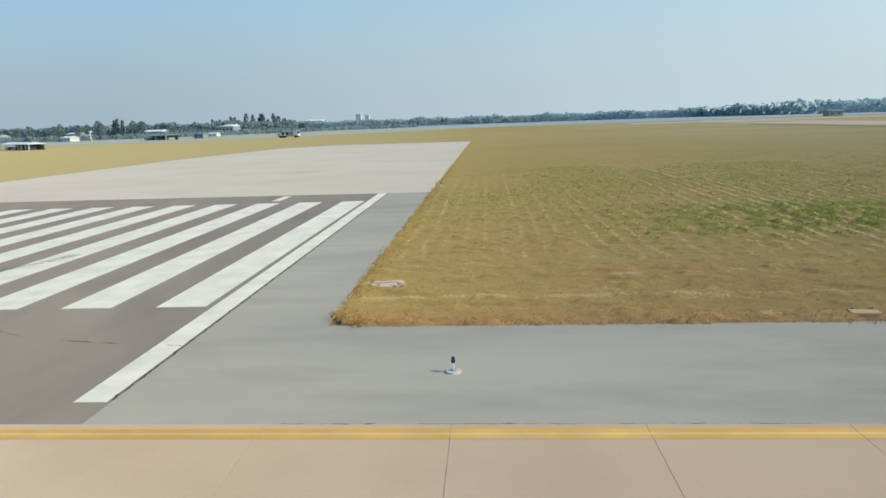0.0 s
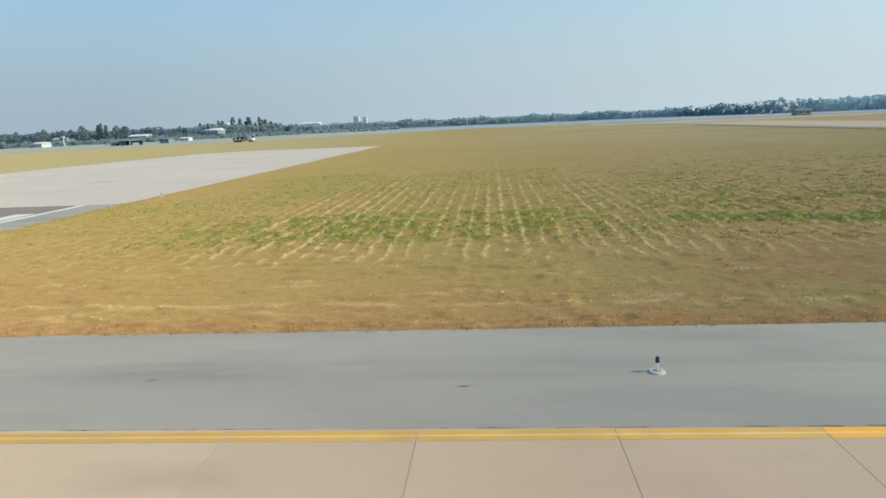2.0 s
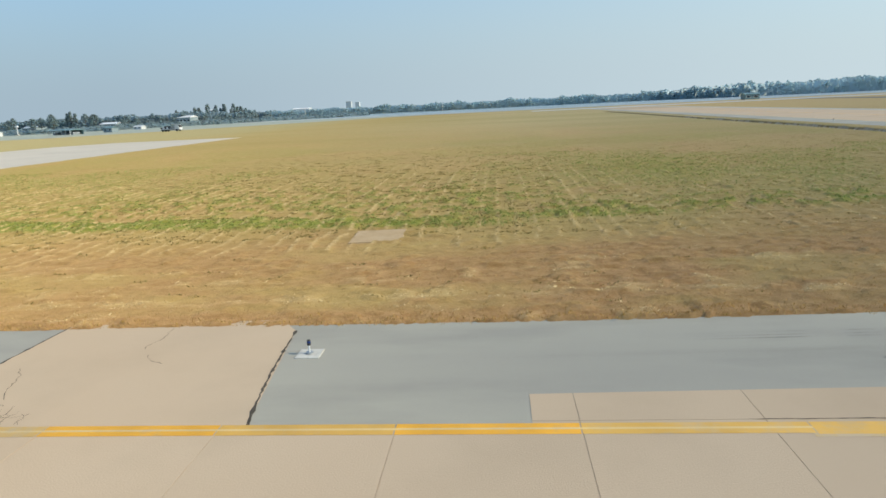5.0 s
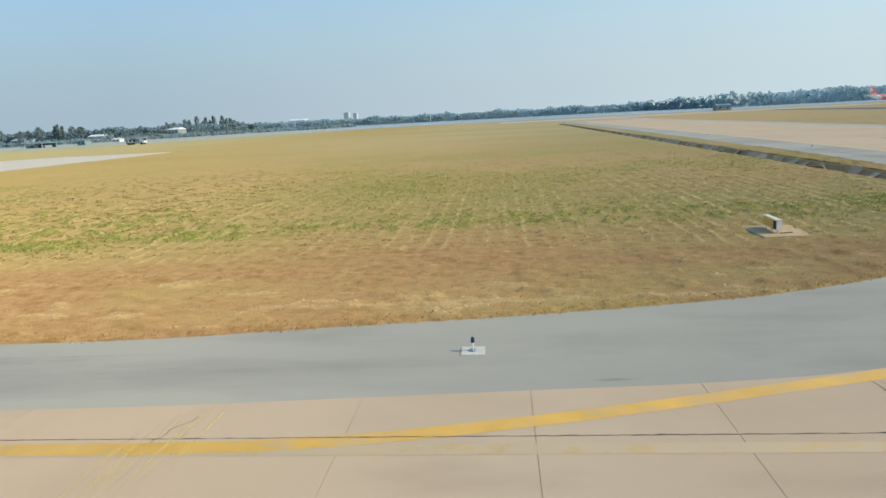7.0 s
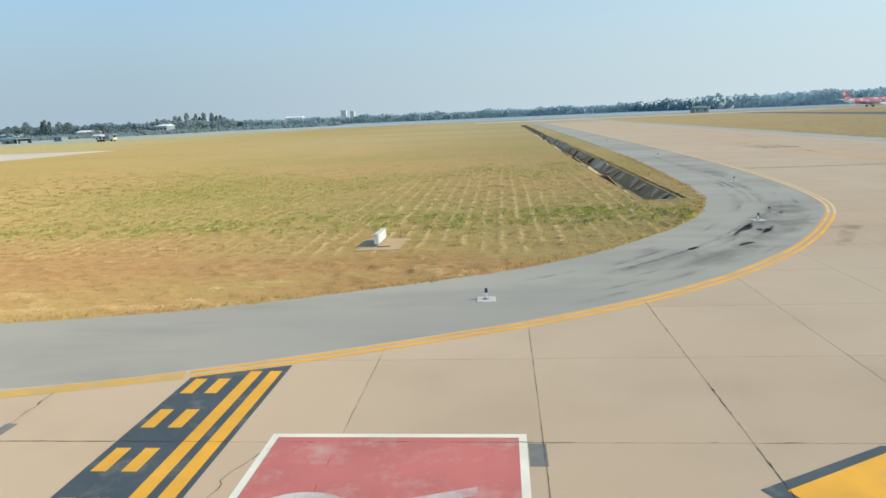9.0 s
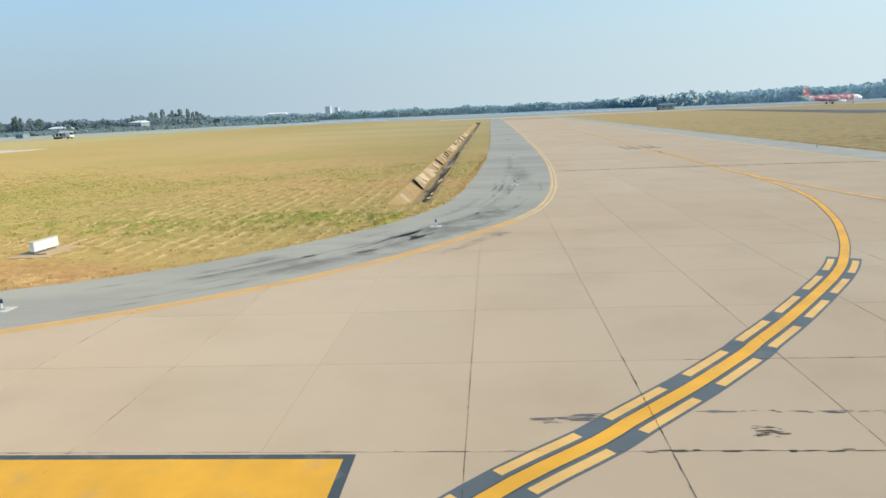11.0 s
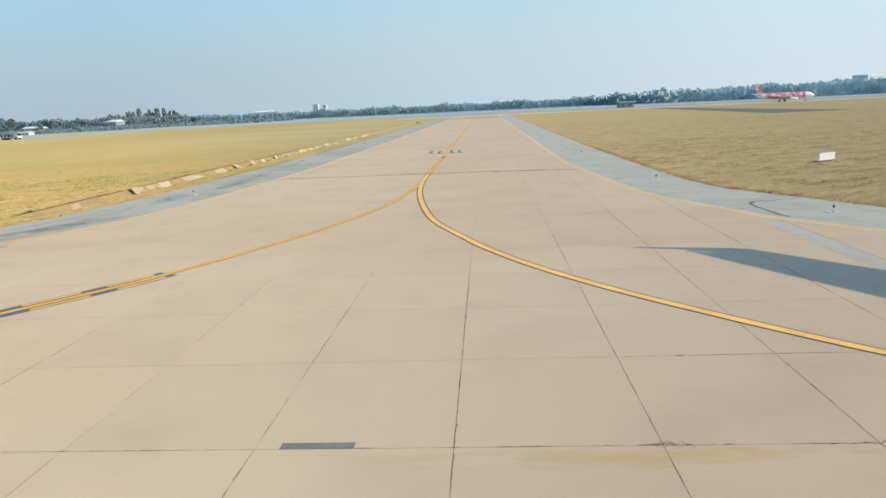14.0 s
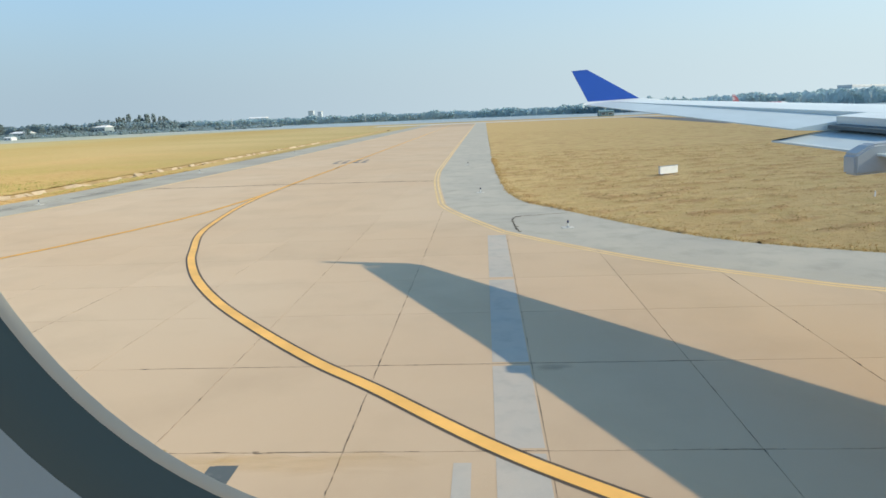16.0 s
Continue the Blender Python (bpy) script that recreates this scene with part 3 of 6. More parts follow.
build_ditch()


# ---- small things on the lawns and shoulders ----
def edge_light(x, y, square):
    t = thing("taxiway_light", "low blue taxiway edge light on a white concrete pad", "light", "taxiway edge lights", at=pose(x, y, -0.006))
    bm = bmesh.new()
    if square:
        box(bm, -0.31, 0.31, -0.31, 0.31, -0.01, 0.022, 0.008)
    else:
        cyl(bm, pose(0, 0, 0.02), 0.2, 0.18, 0.05, 20)
    part("pad", bm, M["pad_white"], t)
    part("base_plate", cyl(bmesh.new(), pose(0, 0, 0.05), 0.1, 0.09, 0.03), M["grey_metal"], t)
    part("stem", cyl(bmesh.new(), pose(0, 0, 0.15), 0.024, 0.022, 0.2, 10), M["white_metal"], t)
    part("lamp_cap", cyl(bmesh.new(), pose(0, 0, 0.375), 0.05, 0.03, 0.03, 12), M["dark"], t)
    bm = cyl(bmesh.new(), pose(0, 0, 0.275), 0.045, 0.055, 0.06, 12)
    part("lamp_housing", bm, M["dark"], t)
    part("lens", cyl(bmesh.new(), pose(0, 0, 0.33), 0.044, 0.048, 0.06, 12), M["blue_glass"], t, "dark blue glass lens")
    return t


M["pad_white"] = surface("whitewashed_pad", (0.56, 0.53, 0.47), (0.36, 0.33, 0.28), (0.64, 0.61, 0.55), 24, 2.0, 0.9)
for x, y, sq in ((25.44, 14.1, 0), (57.84, 14.15, 0), (91.6, 15.2, 1), (118.25, 16.1, 1), (136.8, 21.12, 1), (150.55, 35.1, 1), (155.4, 53.2, 1), (156.4, 83, 1), (156.8, 125, 1), (197.12, 34.6, 1), (192.5, 51.4, 1), (190.9, 79.6, 1), (22.0, 60.5, 0)):
    edge_light(x, y, sq)


def concrete_pad(x, y, w, d, turn, label):
    bm = box(bmesh.new(), -w / 2, w / 2, -d / 2, d / 2, -0.15, 0.035, 0.03)
    for v in bm.verts:
        v.co.x += 0.06 * noise.noise((v.co.x * 2 + x, v.co.y * 2, 0.3))
        v.co.y += 0.06 * noise.noise((v.co.x * 2, v.co.y * 2 + y, 7.3))
    ob = part("concrete_pad", bm, M["slab"])
    ob.matrix_world = pose(x, y, 0.03, 0, 0, turn)
    return tagged(ob, label, "pad")


def broken_pit(x, y, w, d):
    t = thing("cable_pit", "pale broken concrete cable pit sunk in brown grass", "pit", at=pose(x, y, 0.0, 0, 0, 14))
    rnd = random.Random(12)

    def chipped(x0, x1, y0, y1, z0, z1, amount=0.07):
        bm = box(bmesh.new(), x0, x1, y0, y1, z0, z1, 0.02)
        for v in bm.verts:
            v.co += Vector((rnd.uniform(-amount, amount), rnd.uniform(-amount, amount), rnd.uniform(-0.015, 0.01)))
        return bm

    part("rim", chipped(-w / 2, w * 0.1, -d / 2, -d / 2 + 0.2, -0.02, 0.075), M["pink_slab"], t)
    part("rim", chipped(w * 0.22, w / 2, -d / 2 + 0.05, -d / 2 + 0.22, -0.02, 0.06), M["pink_slab"], t)
    part("rim", chipped(-w / 2 + 0.1, w / 2, d / 2 - 0.2, d / 2, -0.02, 0.085), M["pink_slab"], t)
    part("side_rim", chipped(-w / 2, -w / 2 + 0.17, -d / 2 + 0.2, d / 2 - 0.12, -0.02, 0.07), M["pink_slab"], t)
    part("side_rim", chipped(w / 2 - 0.17, w / 2, -d / 2 + 0.25, d / 2 - 0.2, -0.02, 0.07), M["pink_slab"], t)
    part("floor", box(bmesh.new(), -w / 2 + 0.1, w / 2 - 0.1, -d / 2 + 0.1, d / 2 - 0.1, -0.03, 0.0), M["stain"], t, "dark hollow")
    part("cover", chipped(-0.32, 0.3, -0.12, 0.16, 0.0, 0.06), M["pink_slab"], t, "broken pale cover")
    return t


M["pink_slab"] = surface("pinkish_broken_concrete", (0.62, 0.46, 0.35), (0.36, 0.26, 0.2), (0.68, 0.53, 0.42), 16, 0.9, 0.95)
M["sign_yellow"] = plain("yellow_sign_face", (0.62, 0.42, 0.08), 0.4)


def lit_sign(x, y, w, n):
    """A lit guidance sign seen mostly by its narrow end: a flat case on stub legs, with a yellow face on one side."""
    t = thing("guidance_sign", "white boxed guidance sign with yellow face on a sandy pad", "sign", at=pose(x, y, 0.05, 0, 0, -2))
    part("case", box(bmesh.new(), -w / 2, w / 2, -n / 2, n / 2, 0.14, 0.6, 0.012), M["white_metal"], t)
    part("lid", box(bmesh.new(), -w / 2 - 0.015, w / 2 + 0.015, -n / 2 - 0.015, n / 2 + 0.015, 0.6, 0.625, 0.008), M["cream"], t, "cream lid of the case")
    face = part("face", box(bmesh.new(), -w / 2 - 0.008, -w / 2, -n / 2 + 0.06, n / 2 - 0.05, 0.18, 0.565), M["sign_yellow"], t, "yellow sign face")
    part("panel", box(bmesh.new(), -w / 2 - 0.012, -w / 2 - 0.008, -n / 2 + 0.06, -n / 2 + 0.42, 0.18, 0.565), M["dark"], face, "dark end of the sign face")
    part("back", box(bmesh.new(), w / 2, w / 2 + 0.008, -n / 2 + 0.05, n / 2 - 0.05, 0.18, 0.565), M["white_metal"], t, "plain white back")
    for k in (-n / 2 + 0.15, -0.0, n / 2 - 0.15):
        leg = part("leg", cyl(bmesh.new(), pose(0, k, 0.08), 0.028, 0.028, 0.13, 8), M["grey_metal"], t)
        part("foot", box(bmesh.new(), -0.09, 0.09, k - 0.06, k + 0.06, 0.0, 0.025, 0.005), M["grey_metal"], leg)
    part("cable", cyl(bmesh.new(), pose(0.32, -n / 2 + 0.05, 0.025, 0, 90, 12), 0.03, 0.03, 0.6, 8), M["dark"], t, "black feed cable")
    return t


concrete_pad(131.65, 30.85, 2.25, 2.9, 0, "pale sandy concrete pad under the white sign")
lit_sign(131.48, 31.0, 0.22, 1.75)
concrete_pad(90.7, 30.4, 2.5, 3.0, 3, "bare pale concrete pad in the grass")
broken_pit(22.55, 22.76, 1.2, 0.85)
concrete_pad(37.45, 18.5, 0.85, 0.5, -8, "small pale concrete lid at the grass edge")


def sign_board(x, y, turn):
    t = thing("taxiway_sign", "plain white back of a low taxiway sign board", "sign", at=pose(x, y, -0.05, 0, 0, turn))
    part("panel", box(bmesh.new(), -1.1, 1.1, -0.1, 0.1, 0.2, 0.86, 0.02), M["white_metal"], t)
    part("cap", box(bmesh.new(), -1.13, 1.13, -0.12, 0.12, 0.86, 0.9, 0.01), M["grey_metal"], t)
    for k in (-0.7, 0.0, 0.7):
        part("leg", cyl(bmesh.new(), pose(k, 0, 0.12), 0.03, 0.03, 0.2, 8), M["grey_metal"], t)
    part("footing", box(bmesh.new(), -1.15, 1.15, -0.4, 0.4, -0.1, 0.05, 0.02), M["slab"], t)
    return t


sign_board(209.05, 59.75, 32)


def marker_post(x, y):
    t = thing("marker_post", "short white marker post in dry grass", "post", at=pose(x, y, -0.05))
    part("post", cyl(bmesh.new(), pose(0, 0, 0.2), 0.05, 0.045, 0.4, 10), M["white_metal"], t)
    part("cap", cyl(bmesh.new(), pose(0, 0, 0.42), 0.055, 0.03, 0.05, 10), M["cream"], t)


marker_post(216.7, 42.1)


# ---- stains, repairs and cracks on the pavement ----
def blot(name, x, y, rx, ry, turn, mat, label, seed, z=0.0025, lobes=28):
    rnd = random.Random(seed)
    pts = []
    for k in range(lobes):
        a = 2 * math.pi * k / lobes
        r = 1 + 0.45 * noise.noise((math.cos(a) * 1.7 + seed, math.sin(a) * 1.7, seed * 0.7)) + rnd.uniform(-0.08, 0.08)
        px, py = rx * r * math.cos(a), ry * r * math.sin(a)
        c, s = math.cos(radians(turn)), math.sin(radians(turn))
        pts.append((x + c * px - s * py, y + s * px + c * py, z))
    inner = [(x + 0.45 * (px - x), y + 0.45 * (py - y), z) for px, py, _ in pts]
    verts = [(x, y, z)] + inner + pts
    n = lobes
    faces = [(0, 1 + k, 1 + (k + 1) % n) for k in range(n)] + [(1 + k, 1 + n + k, 1 + n + (k + 1) % n, 1 + (k + 1) % n) for k in range(n)]
    me = data(name, verts, faces, mat)
    # the film thins out towards its rim
    me.attributes.new("thin", "FLOAT", "POINT").data.foreach_set("value", [0.0] * (n + 1) + [1.0] * n)
    return tagged(new(name, me), label, "stain", "", "structure")


def crack(points, width, label, seed, z=0.003, mat="crack", jag=0.03):
    rnd = random.Random(seed)
    p = smooth_path(points, 0.14)
    p = p + np.array([(rnd.gauss(0, jag), rnd.gauss(0, jag)) for _ in p])
    d = np.gradient(p, axis=0)
    d /= np.linalg.norm(d, axis=1)[:, None] + 1e-9
    n = np.stack([-d[:, 1], d[:, 0]], 1)
    w = np.array([width * rnd.uniform(0.3, 1.3) * (2.2 if rnd.random() < 0.06 else 1) for _ in p])[:, None] / 2
    a, b = p + n * w, p - n * w
    verts = [(x, y, z) for x, y in a] + [(x, y, z) for x, y in b]
    m = len(p)
    return tagged(new("crack", data("crack", verts, [(i, i + 1, m + i + 1, m + i) for i in range(m - 1)], M[mat])), label, "crack", "", "structure")


def soft_stain(name, colour, amount, scale=(1, 1, 1), density=0.6):
    """A see-through film of dirt or rubber, broken up by noise."""
    m, nt, b = material(name, 0.8)
    b.inputs["Base Color"].default_value = (*colour, 1)
    v = coords(nt, scale)
    fac = maths(nt, "MULTIPLY", noise_fac(nt, v, density, 6, 0.4, 0.66, 0.65), amount)
    thin = nt.nodes.new("ShaderNodeAttribute")
    thin.attribute_name = "thin"
    fac = maths(nt, "MULTIPLY", fac, maths(nt, "SUBTRACT", 1.0, thin.outputs["Fac"]))
    nt.links.new(fac, b.inputs["Alpha"])
    return m


M["film"] = soft_stain("dark_rubber_film", (0.09, 0.086, 0.08), 0.3, (1, 0.6, 1), 0.7)
M["film_long"] = soft_stain("long_dark_streaks", (0.07, 0.068, 0.064), 0.25, (0.35, 0.35, 1), 0.5)
M["film_x"] = soft_stain("dark_streaks", (0.07, 0.065, 0.06), 0.1, (0.12, 1.6, 1), 0.9)
M["film_soft"] = soft_stain("brown_smudges", (0.14, 0.115, 0.09), 0.12, (0.35, 1, 1), 0.35)
# dark streaks and washed-out patches that follow the curve of the shoulder
M["film_wash"] = soft_stain("dark_damp_wash", (0.1, 0.095, 0.085), 0.3, (1, 1, 1), 0.8)
rnd = random.Random(6)


def streak(path, off, w, s0, s1, z, mat, label):
    """A dark streak along a path, ragged at its sides and thinning out at its ends."""
    d = np.r_[0, np.cumsum(np.hypot(*np.diff(path, axis=0).T))]
    u = np.linspace(s0, s1, max(6, int((s1 - s0) / 0.4)))
    p = np.stack([np.interp(u, d, path[:, k]) for k in (0, 1)], 1)
    t = np.gradient(p, axis=0)
    t /= np.linalg.norm(t, axis=1)[:, None]
    n = np.stack([-t[:, 1], t[:, 0]], 1)
    ends = np.clip(1.6 - 1.6 * np.sin(np.linspace(0, math.pi, len(u))), 0, 1)
    verts, thin = [], []
    for lane, edge in ((0.0, 1.0), (0.3, 0.0), (0.7, 0.0), (1.0, 1.0)):
        q = p + n * (off + w * (lane + np.array([rnd.gauss(0, 0.12) for _ in u])))[:, None]
        verts += [(x, y, z) for x, y in q]
        thin += list(np.maximum(ends, edge))
    m = len(u)
    me = data("stain", verts, [(r * m + i, r * m + i + 1, r * m + m + i + 1, r * m + m + i) for r in range(3) for i in range(m - 1)], mat)
    me.attributes.new("thin", "FLOAT", "POINT").data.foreach_set("value", thin)
    return tagged(new("stain", me), label, "stain", "", "structure")


for k in range(60):
    s0, off = rnd.uniform(43, 84), rnd.uniform(0.3, 4.4)
    streak(LEFT_EDGE, off, rnd.uniform(0.1, 0.34), s0, s0 + rnd.uniform(2, 8), 0.0004 + 0.0001 * k, M["film"], "dark streak along the asphalt curve")
for k, (off, s0, s1, w) in enumerate(((2.2, 42.0, 57, 1.3), (0.7, 46, 53, 0.4), (0.9, 49, 61, 1.4), (2.1, 54, 69, 1.2), (0.2, 55, 75, 2.0), (1.8, 60, 74, 1.4), (4.1, 63, 81, 0.7), (3.5, 86, 122, 0.8), (2.6, 68, 94, 0.8))):
    streak(LEFT_EDGE, off, w, s0, s1, 0.0068 + 0.0003 * k, M["film_long"], "long dark streak along the asphalt curve")
blot("stain", 150.6, 33.6, 1.5, 5.0, -28, M["film_wash"], "dark damp wash on grey asphalt", 3, 0.0092)
blot("stain", 153.6, 38.8, 1.0, 3.2, -20, M["film_wash"], "dark damp wash on grey asphalt", 4, 0.0095)
blot("stain", 146.2, 26.8, 0.9, 3.2, -43, M["film_wash"], "dark damp wash on grey asphalt", 5, 0.0098)
for k, (x, y, rx, ry) in enumerate(((153.5, 32.5, 0.7, 1.6), (152.3, 30.0, 0.45, 2.4), (153.9, 32.3, 0.6, 0.8))):
    blot("stain", x, y, rx, ry, -30, M["film_wash"], "dark oil stain on concrete beside the edge line", 13 + k, 0.0026 + 0.0004 * k)
blot("stain", 156.0, 62.0, 1.6, 9, 0, M["film"], "faint dark stains on asphalt", 15)
blot("stain", 52, 14.5, 24, 0.8, 0, M["film_x"], "long dark streaks along the asphalt shoulder", 17)
blot("stain", 110, 15.2, 14, 0.7, 2, M["film_x"], "long dark streaks along the asphalt shoulder", 19)
blot("stain", 2, 84, 2.6, 2.2, 0, M["film"], "dark scuffs on the light grey overrun", 63, -0.003)
blot("stain", 45.5, 14.0, 0.3, 0.1, 0, M["film"], "small dark spots on asphalt", 66)
blot("stain", 59.2, 13.1, 0.3, 0.07, 0, M["film"], "small dark spots on asphalt", 67)
blot("stain", 121.4, 14.1, 0.7, 0.1, 2, M["film"], "short dark streak on asphalt", 68)
for k, y in enumerate((15.8, 16.0, 16.25)):
    blot("stain", 104.5 + k, y, 4.0, 0.06, 1, M["film"], "long thin dark streak on asphalt", 69 + k)
for k, (x, y, rx, ry) in enumerate(((47.2, 9.6, 3.2, 0.8), (58.0, 9.8, 2.4, 0.6), (70.5, 13.2, 3.0, 0.8), (72.5, 12.8, 4.0, 0.9), (118.5, 10.0, 2.5, 0.6), (124.0, 9.8, 2.2, 0.6), (186.5, 10.2, 1.4, 0.6))):
    blot("stain", x, y, rx, ry, 0, M["film_soft"], "soft brown smudge on the pavement", 200 + k, 0.0028)
# blue-grey repair strip
for k, (y0, y1, w) in enumerate(((4.0, 11.4, 0.9), (11.6, 15.6, 0.9), (15.85, 24.0, 0.9), (24.4, 33.0, 0.9))):
    rect_paint("repair_strip", 192.93, 192.93 + w, y0, y1, M["patch"], "blue-grey repair strip in the concrete", 0.003, "patch")
blot("stain", 194.4, 15.5, 0.5, 0.22, 0, M["film_wash"], "dark oil spot beside the repair strip", 31, 0.0034)
rect_paint("repair_strip", 192.18, 192.5, 7.0, 11.1, M["patch"], "short blue-grey repair strip in the concrete", 0.003, "patch")
rect_paint("repair_patch", 126.45, 126.95, 11.1, 11.5, M["repair"], "small dark square repair", 0.003, "patch")
rect_paint("repair_patch", 126.84, 127.12, 11.62, 12.25, M["repair"], "small dark square repair", 0.003, "patch")
crack([(126.95, 12.25), (126.85, 13.3), (126.8, 14.3)], 0.026, "open crack running off a repair", 61)
rect_paint("repair_patch", 175.65, 177.06, 11.49, 11.73, M["repair"], "grey repair along the slab joint", 0.003, "patch")
rect_paint("repair_patch", 137.78, 138.1, 10.66, 11.46, M["repair"], "small dark square repair", 0.003, "patch")
crack([(159.8, 63.8), (164, 63.4), (174, 63.2), (182, 62.6), (188, 61.8)], 0.24, "dark transverse crack across the taxiway", 31, 0.012, "crack")
def flakes(name, x0, y0, x1, y1, spread, n, size, label, seed, mat="crack"):
    """Small irregular dark chips strewn along a line, lying flat, as one mesh."""
    rnd = random.Random(seed)
    verts, faces = [], []
    for _ in range(n):
        u = rnd.random()
        cx, cy = x0 + (x1 - x0) * u + rnd.gauss(0, 0.1), y0 + (y1 - y0) * u + rnd.gauss(0, spread)
        ln, wd = size * rnd.uniform(0.3, 1.6), size * rnd.uniform(0.05, 0.16)
        k0, m = len(verts), rnd.randint(6, 9)
        for k in range(m):
            a = 2 * math.pi * k / m
            r = rnd.uniform(0.55, 1.2)
            verts.append((cx + ln * r * math.cos(a), cy + wd * r * math.sin(a), 0.0045 + 0.00001 * _))
        faces.append(tuple(range(k0, k0 + m)))
    return tagged(new(name, data(name, verts, faces, M[mat])), label, "spall", "", "structure")


flakes("spall", 154.3, 12.75, 155.6, 12.75, 0.08, 30, 0.2, "scratched dark spalls in the concrete", 81, "stain")
flakes("spall", 157.4, 13.03, 162.2, 12.92, 0.03, 34, 0.16, "broken dark line of spalled concrete", 82, "stain")
flakes("spall", 158.2, 12.2, 158.7, 12.2, 0.12, 26, 0.12, "small spalls in the concrete", 83)
flakes("spall", 162.9, 11.62, 163.95, 11.6, 0.05, 34, 0.12, "crumbled edge of the slab joint", 84)
flakes("spall", 155.0, 11.5, 164.5, 11.5, 0.02, 34, 0.16, "crumbled edge of the slab joint", 85)
flakes("spall", 182.0, 11.51, 189.0, 11.5, 0.015, 14, 0.12, "crumbled edge of the slab joint", 86)
flakes("spall", 105.1, 14.4, 105.6, 14.42, 0.03, 14, 0.14, "small dark rubber scraps on asphalt", 87, "stain")
flakes("spall", 34.4, 12.85, 34.95, 12.72, 0.05, 8, 0.07, "small dark rubber scraps on asphalt", 88, "stain")
flakes("spall", 53.2, 13.45, 53.6, 13.45, 0.03, 8, 0.09, "small dark rubber scraps on asphalt", 89, "stain")
blot("spall", 164.0, 12.1, 0.1, 0.42, -3, M["film"], "spalled slab corner", 37)
crack([(194.6, 33.7), (194.45, 35), (194.5, 38.5), (196.0, 39.2), (197.7, 39.7)], 0.12, "dark crack across grey asphalt", 39)
crack([(133.05, 11.4), (132.75, 10.9), (132.5, 10.3), (132.45, 9.6), (132.2, 9.2)], 0.022, "thin crack in a concrete slab", 41)
crack([(84.24, 14.52), (84.7, 13.9), (84.95, 13.2), (85.28, 12.78)], 0.016, "branching crack in concrete", 49)
crack([(86.94, 17.4), (86.98, 16.6), (86.86, 15.8)], 0.016, "branching crack in concrete", 50)
crack([(87.25, 15.3), (87.55, 14.9), (87.95, 14.7)], 0.014, "branching crack in concrete", 52)
crack([(112, 11.1), (112.3, 12.0), (112.6, 12.5)], 0.016, "scuffed crack in concrete", 51)
for k in (0, 0.35):
    crack([(3.4 + k, 25.6), (4.3 + k, 27.2), (5.0 + k, 28.6), (5.4 + k, 30.2)], 0.12, "dark curved tyre mark on the stripes", 57, 0.002, "stain")
crack([(17.7, 12.5), (17.7, 34), (17.7, 55.4)], 0.07, "ragged dark edge between runway and shoulder", 62, 0.0, "crack", 0.02)
crack([(8, 20.0), (12, 17.2), (17.6, 16.2)], 0.05, "thin crack across the runway end", 64, 0.0, "crack_broken", 0.04)
rect_paint("runway_tick", 8.6, 9.3, 51.6, 55.0, M["white"], "short worn white line beyond the stripes", -0.001)
# joints near the way have opened and spalled
for k, (x, y1) in enumerate(((134.2, 16.6), (138.06, 18.2), (141.8, 20.5), (145.5, 22), (152.97, 17), (156.6, 16), (160.29, 22), (164.0, 21), (167.76, 26), (171.42, 24), (175.18, 25), (178.92, 24), (182.67, 32), (186.38, 38), (190.12, 42), (193.88, 32), (197.65, 27), (201.36, 24))):
    x = min(JOINT_X, key=lambda q: abs(q - x))
    crack([(x, 4.0), (x, 9.0), (x, y1 * 0.5 + 6), (x, y1)], (0.008, 0.011, 0.016)[k % 3], "open dark slab joint", 70 + k, 0.0095, "crack_broken", 0.006)
for k, x in enumerate((101, 116, 133, 150, 166, 181, 196)):
    crack([(x, 11.5), (x + 8, 11.5), (x + 16, 11.5)], 0.018, "open dark slab joint", 90 + k, 0.0096, "crack_broken" if x > 125 else "crack", 0.008)
for k, (x, y) in enumerate(((184, 15.75), (191, 15.75), (158, 15.75))):
    crack([(x, y), (x + 3.5, y), (x + 7, y)], 0.02, "fine slab joint", 100 + k, 0.0036, "crack", 0.006)
M["scuff_yellow"] = soft_stain("yellow_tyre_scuffs", (0.98, 0.7, 0.22), 0.75, (3.5, 0.3, 1), 1.6)
for k, (x, w) in enumerate(((111.55, 0.16), (111.85, 0.1), (112.05, 0.22), (112.45, 0.1), (112.65, 0.14), (112.95, 0.08))):
    streak(np.array([(x - 0.15, 7.0), (x, 10.5), (x + 0.1, 14.5)]), -w / 2, w, 1.2 + 0.3 * k, 5.6 + 0.25 * k, 0.0042 + 0.0002 * k, M["scuff_yellow"], "yellow paint dragged across the slabs")
M["smear_yellow"] = soft_stain("faint_yellow_smear", (0.75, 0.47, 0.14), 0.5, (0.3, 1.5, 1), 0.6)
streak(np.array([(170.0, 11.1), (185.0, 11.1), (200.0, 11.1)]), -0.4, 0.75, 4.0, 25.0, 0.0038, M["smear_yellow"], "faint yellow smear along the joint")
crack([(60, 11.33), (70, 11.33), (83.4, 11.33)], 0.035, "open joint between asphalt and concrete", 58, 0.0042, "crack_broken", 0.01)
crack([(22, 11.3), (40, 11.3), (60, 11.33)], 0.02, "open joint between asphalt and concrete", 59, 0.0042, "crack_broken", 0.01)
rnd = random.Random(17)
